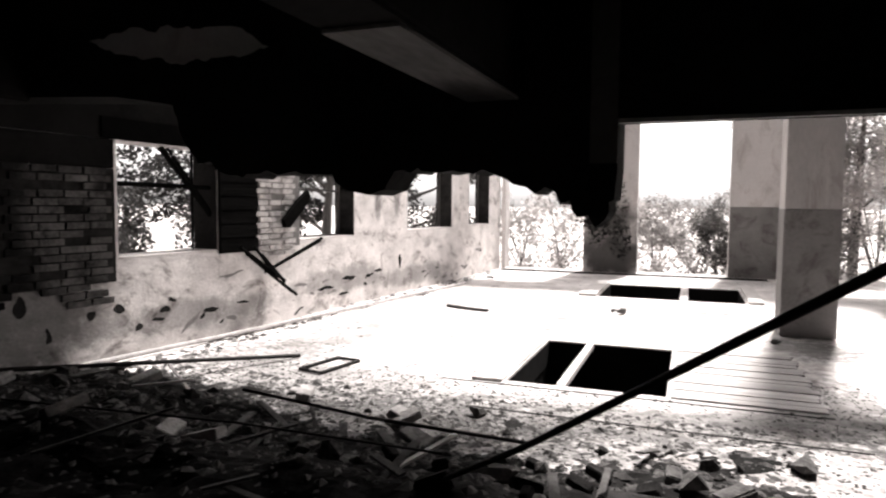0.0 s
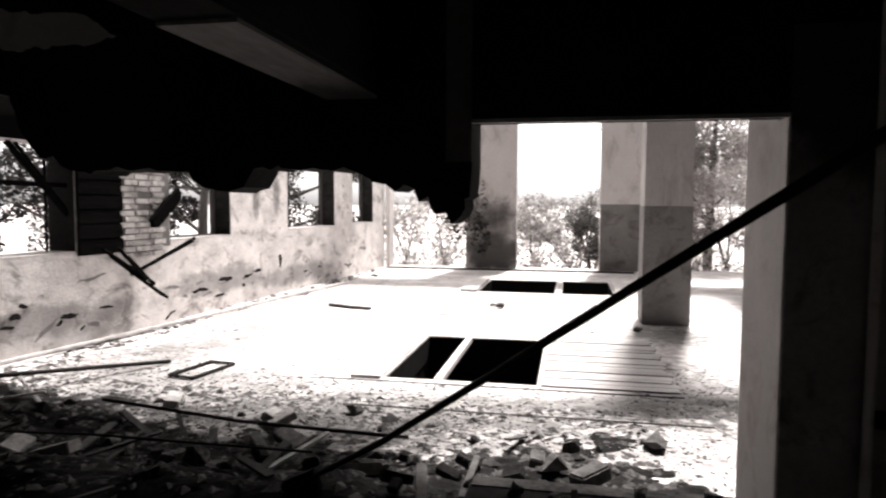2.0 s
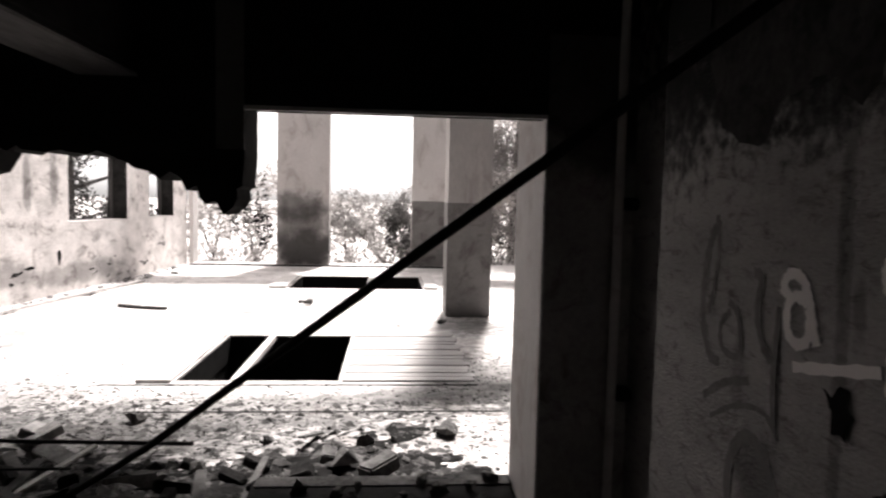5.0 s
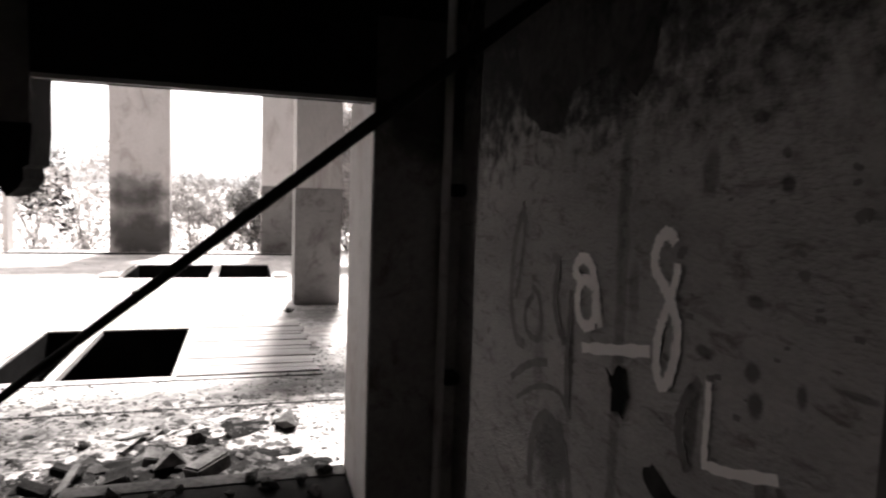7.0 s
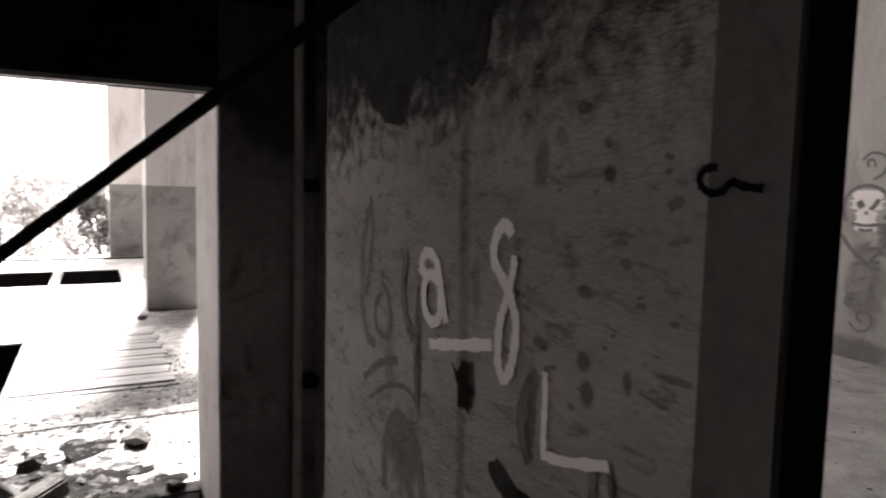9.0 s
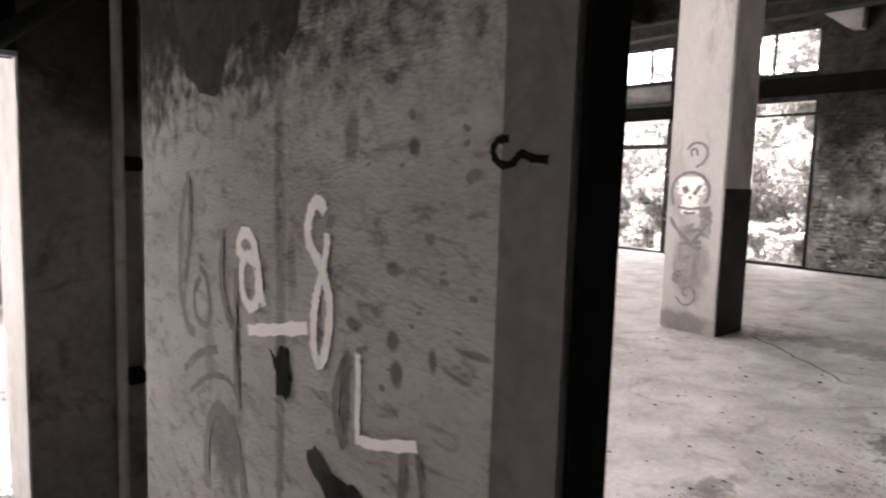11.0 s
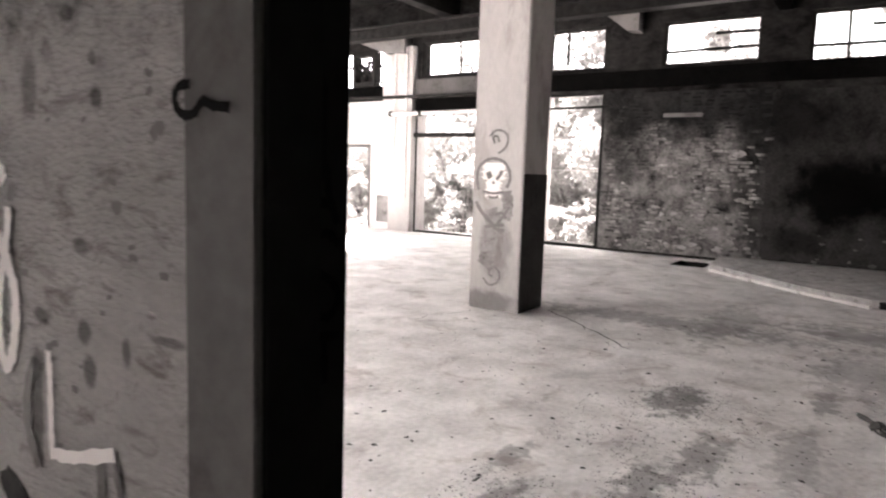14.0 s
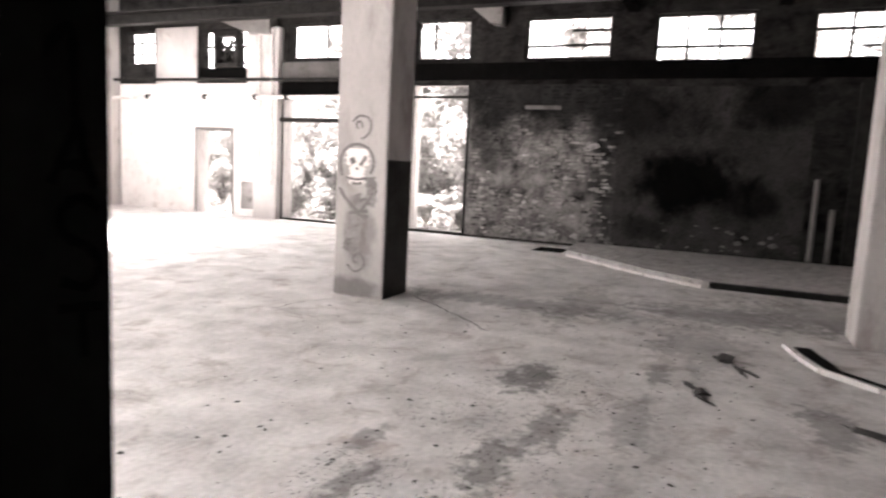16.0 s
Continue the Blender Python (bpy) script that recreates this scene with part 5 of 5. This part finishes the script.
# ---- trees and bushes outside ----
def tree(x, y, h, spread, seed, label, leaves=2600, leaf=0.13, material=LEAF, low=0.25):
    r = random.Random(seed)
    e = thing("tree", None, None, label, "tree", "trees outside")
    bm = bmesh.new()
    tube(bm, [(x, y, -0.25), (x + r.uniform(-0.1, 0.1), y, h * 0.35), (x + r.uniform(-0.25, 0.25), y + r.uniform(-0.2, 0.2), h * 0.8)], [0.14, 0.1, 0.03], 8)
    part("trunk", bm, BARK, e)
    centres = []
    for i in range(9):
        a, z = r.uniform(0, 6.28), h * r.uniform(low, 0.75)
        d = spread * r.uniform(0.45, 1.0)
        p = (x + math.cos(a) * d, y + math.sin(a) * d, z + r.uniform(0.3, 0.9))
        bl = bmesh.new(); tube(bl, [(x, y, z), ((x + p[0]) / 2, (y + p[1]) / 2, z + 0.3), p], [0.05, 0.03, 0.012], 6)
        part("limb", bl, BARK, e)
        centres.append((p, (r.uniform(0.35, 0.8) * spread * 0.6,) * 2 + (r.uniform(0.3, 0.6) * spread * 0.5,)))
    for i in range(8):
        a = r.uniform(0, 6.28)
        centres.append(((x + math.cos(a) * spread * 0.5 * r.random(), y + math.sin(a) * spread * 0.5 * r.random(), h * r.uniform(low + 0.1, 1.0)), (r.uniform(0.3, 0.6) * spread * 0.6,) * 3))
    leaf_cloud("crown", centres, leaf, leaves, material, e, seed)
    return e


def bush(x, y, w, h, seed, label, leaves=1800, leaf=0.07, material=LEAF):
    r = random.Random(seed)
    e = thing("bush", None, None, label, "bush", "bushes outside")
    centres = []
    for i in range(12):
        a = r.uniform(0, 6.28); d = w * 0.5 * r.random() ** 0.5
        z = h * r.uniform(0.15, 0.85)
        p = (x + math.cos(a) * d, y + math.sin(a) * d * 0.7, z)
        centres.append((p, (w * r.uniform(0.14, 0.28), w * r.uniform(0.14, 0.28), h * r.uniform(0.1, 0.22))))
        if i < 7:
            st = bmesh.new(); tube(st, [(x + r.uniform(-0.1, 0.1), y, -0.24), (p[0] * 0.6 + x * 0.4, p[1] * 0.6 + y * 0.4, z * 0.6), p], [0.02, 0.014, 0.006], 5)
            part("stem", st, BARK, e)
    leaf_cloud("foliage", centres, leaf, leaves, material, e, seed)
    return e


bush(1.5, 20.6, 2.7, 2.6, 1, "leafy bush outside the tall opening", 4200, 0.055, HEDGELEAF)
bush(0.35, 21.0, 1.8, 1.9, 2, "leafy bush outside the tall opening", 2600, 0.06, SUNLITLEAF)
bush(-2.2, 20.0, 2.4, 2.9, 3, "sunlit bush outside the corner opening", 1500, 0.08, SUNLITLEAF)
bush(-3.6, 21.0, 2.4, 2.4, 4, "sunlit bush outside the corner opening", 1200, 0.08, SUNLITLEAF)
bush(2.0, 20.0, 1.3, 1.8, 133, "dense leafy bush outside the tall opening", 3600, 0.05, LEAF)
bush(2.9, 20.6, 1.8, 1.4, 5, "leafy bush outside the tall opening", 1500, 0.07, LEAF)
tree(5.4, 21.6, 6.4, 2.5, 6, "broad leafy tree outside the end wall", 26000, 0.06, SUNLITLEAF, 0.05)
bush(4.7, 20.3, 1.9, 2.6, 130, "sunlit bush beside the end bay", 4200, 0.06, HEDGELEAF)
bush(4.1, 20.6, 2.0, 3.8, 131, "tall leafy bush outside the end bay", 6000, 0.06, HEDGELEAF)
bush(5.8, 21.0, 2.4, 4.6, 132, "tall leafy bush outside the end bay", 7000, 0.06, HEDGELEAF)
tree(7.6, 22.5, 6.0, 2.0, 7, "broad leafy tree outside the end wall", 3000, 0.11, SUNLITLEAF, 0.05)
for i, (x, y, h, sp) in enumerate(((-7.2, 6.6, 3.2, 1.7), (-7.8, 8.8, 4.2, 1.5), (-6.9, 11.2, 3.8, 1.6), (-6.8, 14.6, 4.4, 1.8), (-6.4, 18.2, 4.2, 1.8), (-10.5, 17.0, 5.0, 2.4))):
    tree(x, y, h, sp, 20 + i, "dense dark tree close outside the window wall", 9000, 0.06, SHADEDLEAF, 0.08)
for i, y in enumerate((7.6, 8.8, 10.0, 11.4, 12.6, 13.8)):
    bush(19.4 + 0.5 * (i % 2), y, 2.2, 3.2 + 0.4 * (i % 3), 40 + i, "tall sunlit bush outside the far wall", 5000, 0.07, HEDGELEAF)
for i, (y, z) in enumerate(((7.8, 1.2), (9.2, 1.3), (8.5, 2.6), (9.9, 2.7), (10.6, 1.3), (12.3, 1.2), (13.5, 1.3), (14.7, 1.3), (13.0, 2.5), (14.3, 2.5))):
    hedge = thing("hedge", None, None, "dense sunlit hedge outside the far wall", "hedge", "hedges outside")
    leaf_cloud("foliage", [((20.6, y, z), (0.6, 1.1, 1.1)), ((21.0, y + 0.5, z - 0.7), (0.6, 1.1, 0.9)), ((20.8, y - 0.4, z + 0.5), (0.5, 0.8, 0.7))], 0.07, 9000, HEDGELEAF, hedge, 80 + i)
    st = bmesh.new(); tube(st, [(20.6, y, -0.24), (20.6, y, z)], [0.05, 0.02], 6); part("stem", st, BARK, hedge)
for i, (y, z) in enumerate(((8.2, 3.7), (9.3, 3.9), (10.3, 3.6), (12.7, 3.6), (13.7, 3.9), (14.8, 3.7), (16.0, 2.6), (17.3, 2.4), (18.4, 2.6))):
    hedge = thing("hedge", None, None, "tall sunlit hedge outside the far wall", "hedge", "hedges outside")
    leaf_cloud("foliage", [((21.3, y, z), (0.7, 0.9, 0.8)), ((21.6, y + 0.5, z - 0.9), (0.6, 1.0, 0.9)), ((21.4, y - 0.4, z - 1.6), (0.6, 0.9, 0.9)), ((21.5, y, z - 2.3), (0.6, 1.0, 0.9))], 0.08, 9000, HEDGELEAF, hedge, 180 + i)
    st = bmesh.new(); tube(st, [(21.4, y, -0.24), (21.4, y, z)], [0.05, 0.02], 6); part("stem", st, BARK, hedge)
for i, (x, y, h) in enumerate(((22.5, 5.6, 7.6), (23.0, 1.6, 7.2), (22.5, 9.6, 8.0), (23.5, 14.6, 8.0), (23.0, -2.6, 7.4))):
    tree(x, y, h, 2.3, 60 + i, "thin leafy tree behind the far wall", 8000, 0.10, HEDGELEAF, 0.3)
for i, (x, y, w, h) in enumerate(((17.8, 10.3, 1.3, 1.7), (17.9, 11.3, 1.4, 2.1), (17.9, 12.3, 1.3, 1.9), (18.0, 13.2, 1.3, 1.6), (17.7, 7.2, 1.0, 0.8), (17.7, 8.3, 1.0, 0.9))):
    bush(x, y, w, h, 110 + i, "dense low bush close against the far wall", 4200, 0.05, HEDGELEAF)
for i, (x, y, w, h) in enumerate(((18.4, 15.6, 1.5, 1.5), (18.8, 16.6, 1.7, 2.3), (19.6, 17.6, 1.8, 2.8))):
    bush(x, y, w, h, 140 + i, "dense low bush outside the doorway", 4500, 0.055, HEDGELEAF)
bush(-5.7, 6.3, 1.3, 2.7, 121, "dark dense bush close outside the broken window", 5000, 0.04, SHADEDLEAF)
bush(-5.5, 9.3, 1.2, 2.5, 122, "dark dense bush close outside the window", 4000, 0.04, SHADEDLEAF)
weeds = leaf_cloud("weeds", [((x * 0.9 - 4.5, 19.3 + 0.7 * (x % 3), 0.05), (0.7, 0.6, 0.45)) for x in range(14)], 0.06, 5200, SUNLITLEAF, None, 91)
tagged(weeds, "low weeds growing outside the end wall", "weeds", kind="stuff")
weeds2 = leaf_cloud("weeds", [((17.2 + 0.3 * (k % 3), 6.4 + 0.42 * k, 0.1), (0.35, 0.4, 0.5)) for k in range(26)], 0.05, 14000, HEDGELEAF, None, 95)
tagged(weeds2, "weeds growing against the far wall", "weeds", kind="stuff")
# broken vines hanging by the ragged wall end
leaf_cloud("dead_vine", [((0.82, 4.0, 1.7), (0.1, 0.17, 0.06)), ((0.9, 4.05, 1.62), (0.08, 0.15, 0.07)), ((0.96, 4.22, 1.66), (0.07, 0.06, 0.16)), ((0.9, 4.2, 1.56), (0.06, 0.05, 0.1)), ((1.0, 4.22, 1.5), (0.05, 0.04, 0.1))], 0.010, 1300, OLDWOOD, None, 9)
tagged(bpy.data.objects["dead_vine"], "dry dark vine hanging from the broken wall", "vine")

# ---- bricks bared on the window wall ----
rng = random.Random(31)
one = mesh_of("brick", boxes((-0.122, 0.122, -0.012, 0.016, -0.032, 0.032), bevel=0.004), PALEBRICK)
half = mesh_of("brick", boxes((-0.058, 0.058, -0.012, 0.016, -0.032, 0.032), bevel=0.004), PALEBRICK)
west_one = mesh_of("brick", boxes((-0.122, 0.122, -0.012, 0.016, -0.032, 0.032), bevel=0.004), WESTBRICK)
west_half = mesh_of("brick", boxes((-0.058, 0.058, -0.012, 0.016, -0.032, 0.032), bevel=0.004), WESTBRICK)
part("lintel", boxes((1.2, 3.62, -0.03, -0.0075, 2.3, 2.52), bevel=0.006), BLACKBAND, wall_west, "near-black wooden window lintel")
part("near_black_plaster", boxes((0.0, 3.9, -0.007, -0.001, 2.304, 5.6), (0.0, 1.345, -0.007, -0.001, 2.004, 2.3)), REVEALBLACK, wall_west, "near-black plaster above the broken window")
part("brick_bed", boxes((0.0, 1.345, -0.006, -0.001, 0.84, 2.0)), BRICKWALL, wall_west, "dark mortar bed of the bared bricks")
part("black_infill", boxes((2.785, 3.5, -0.02, -0.001, 1.03, 2.298), bevel=0.004), JETBLACK, wall_west, "near-black infill beside the broken window")
for k in range(7):     # boards of the near-black infill
    part("board", boxes((2.79, 3.49 - 0.02 * (k % 3), -0.034 - 0.004 * (k % 2), -0.0205, 1.05 + 0.175 * k, 1.05 + 0.175 * k + 0.16), bevel=0.004), JETBLACK, wall_west)
part("brick_bed", boxes((3.505, 4.395, -0.006, -0.001, 1.06, 2.6)), DADO, wall_west, "dark mortar bed of the bared bricks")
for u0, u1, z0, z1 in ((0.02, 1.32, 0.66, 1.98), (3.52, 4.38, 0.98, 2.5)):
    row = 0
    z = z0
    while z < z1:
        u = u0 + (0.065 if row % 2 else 0.125)
        while u < u1 - 0.05:
            if rng.random() > (0.06 if u0 > 1 else 0.16 if z > 0.9 else 0.5):
                ob = new("brick", (one if u0 > 1 else west_one) if u + 0.13 < u1 else (half if u0 > 1 else west_half))
                ob.parent = wall_west
                ob.matrix_local = pose(u + rng.uniform(-0.006, 0.006), -0.009 + rng.uniform(-0.006, 0.004), z + rng.uniform(-0.003, 0.003), rng.uniform(-1.5, 1.5), 0, 180 + rng.uniform(-1.5, 1.5))
            u += 0.257
        z += 0.077
        row += 1

# ---- bricks of the far wall ----
bed = part("brick_bed", boxes((FX - 0.005, FX - 0.0005, 3.304, 6.7, 0.05, 3.5)), EASTBED, wall_east, "crumbled mortar between the bricks")
bed.matrix_parent_inverse = wall_east.matrix_world.inverted()
rng = random.Random(77)
east_one = mesh_of("brick", boxes((-0.122, 0.122, -0.014, 0.012, -0.032, 0.032)), EASTBRICK)
rest_v, rest_f = [], []
made = 0
for row in range(43):
    z = 0.14 + row * 0.0785
    for col in range(42):
        y = -0.3 + col * 0.26 + (0.13 if row % 2 else 0) + 0.05 * math.sin(row * 2.7) + rng.uniform(-0.015, 0.015)
        if 6.62 < y < 8.32 or y > 9.95 or y < 3.3 or rng.random() < 0.16 + 0.84 * max(0.0, min(1.0, (3.75 - y + 1.1 * noise.noise((y * 1.3, z * 1.3, 9.0))) / 1.0)):
            continue
        if noise.noise((y * 1.1, z * 1.1, 4.0)) + 0.5 * noise.noise((y * 3, z * 3, 7.0)) > 0.26:
            continue
        out = rng.uniform(-0.01, 0.012)
        if 2.8 < y < 5.6 and z < 2.6 and made < 300:
            ob = new("brick", east_one)
            ob.parent = wall_east
            ob.matrix_local = pose(y + 5.2 + rng.uniform(-0.03, 0.03), 0.002 + out, z + rng.uniform(-0.008, 0.008), rng.uniform(-5, 5), rng.uniform(-3, 3), rng.uniform(-4, 4)) @ Matrix.Diagonal((rng.uniform(0.5, 1.03), 1, rng.uniform(0.65, 1.1), 1))
            made += 1
        else:
            k = len(rest_v)
            x0, x1 = FX - 0.016 - out, FX - 0.0005
            ya, yb = y - 0.12 * rng.uniform(0.5, 1.02), y + 0.12 * rng.uniform(0.5, 1.02)
            dz, hz = rng.uniform(-0.008, 0.008), rng.uniform(0.02, 0.035)
            for x in (x0, x1):
                rest_v += [(x, ya, z - hz), (x, yb, z + dz - hz), (x, yb, z + dz + hz), (x, ya, z + hz)]
            rest_f += [(k, k + 3, k + 2, k + 1), (k, k + 1, k + 5, k + 4), (k + 1, k + 2, k + 6, k + 5), (k + 2, k + 3, k + 7, k + 6), (k + 3, k, k + 4, k + 7)]
rest = bpy.data.meshes.new("brickwork")
rest.from_pydata(rest_v, [], rest_f)
rest.materials.append(EASTBRICK)
rb2 = new("brickwork", rest)
rb2.parent = wall_east
rb2.matrix_parent_inverse = wall_east.matrix_world.inverted()
tagged(rb2, "weathered smoked brick courses", kind="stuff")

# knocked-out holes and cracks low on the window wall
for i, (u, z, w, h, tilt) in enumerate(((1.06, 0.52, 0.07, 0.05, 0.2), (1.38, 0.52, 0.06, 0.05, 0), (1.95, 0.47, 0.07, 0.035, 0.1), (2.06, 0.55, 0.06, 0.025, 0.1), (2.64, 0.36, 0.13, 0.025, 0), (2.5, 0.3, 0.05, 0.03, 0.5),
                                        (2.33, 0.25, 0.2, 0.02, 0.55), (5.68, 0.45, 0.2, 0.03, 0.1), (5.04, 0.35, 0.22, 0.018, 0), (4.37, 0.1, 0.12, 0.02, 0.5), (3.19, 0.38, 0.12, 0.015, 0.1), (0.36, 0.7, 0.05, 0.08, 0),
                                        (0.6, 0.4, 0.03, 0.07, 0), (6.6, 0.5, 0.15, 0.025, 0.1), (1.6, 0.3, 0.05, 0.03, 0.2), (7.4, 0.6, 0.05, 0.14, 0), (3.0, 0.75, 0.25, 0.012, 0.15))):
    ring = [(u + w * math.cos(a) * math.cos(tilt) - h * math.sin(a) * math.sin(tilt), z + w * math.cos(a) * math.sin(tilt) + h * math.sin(a) * math.cos(tilt)) for a in [k * math.pi / 5 for k in range(10)]]
    stain("plaster_hole", ring, GREYPAINT if i in (6, 16) else NEARBLACK, "dark knocked-out hole in the pale plaster", lambda a, b: tuple(on_left(a, 0.003, b)), 60 + i, 0.03)
rng = random.Random(88)
for i in range(26):
    u, z, w, h, tilt = rng.uniform(1.6, 11.5), rng.uniform(0.12, 0.62), rng.uniform(0.03, 0.16), rng.uniform(0.01, 0.03), rng.uniform(-0.15, 0.3)
    ring = [(u + w * math.cos(a) * math.cos(tilt) - h * math.sin(a) * math.sin(tilt), z + w * math.cos(a) * math.sin(tilt) + h * math.sin(a) * math.cos(tilt)) for a in [k * math.pi / 5 for k in range(10)]]
    stain("plaster_hole", ring, GREYPAINT if i % 2 else NEARBLACK, "dark chipped place in the pale plaster", lambda a, b: tuple(on_left(a, 0.004, b)), 90 + i, 0.03)
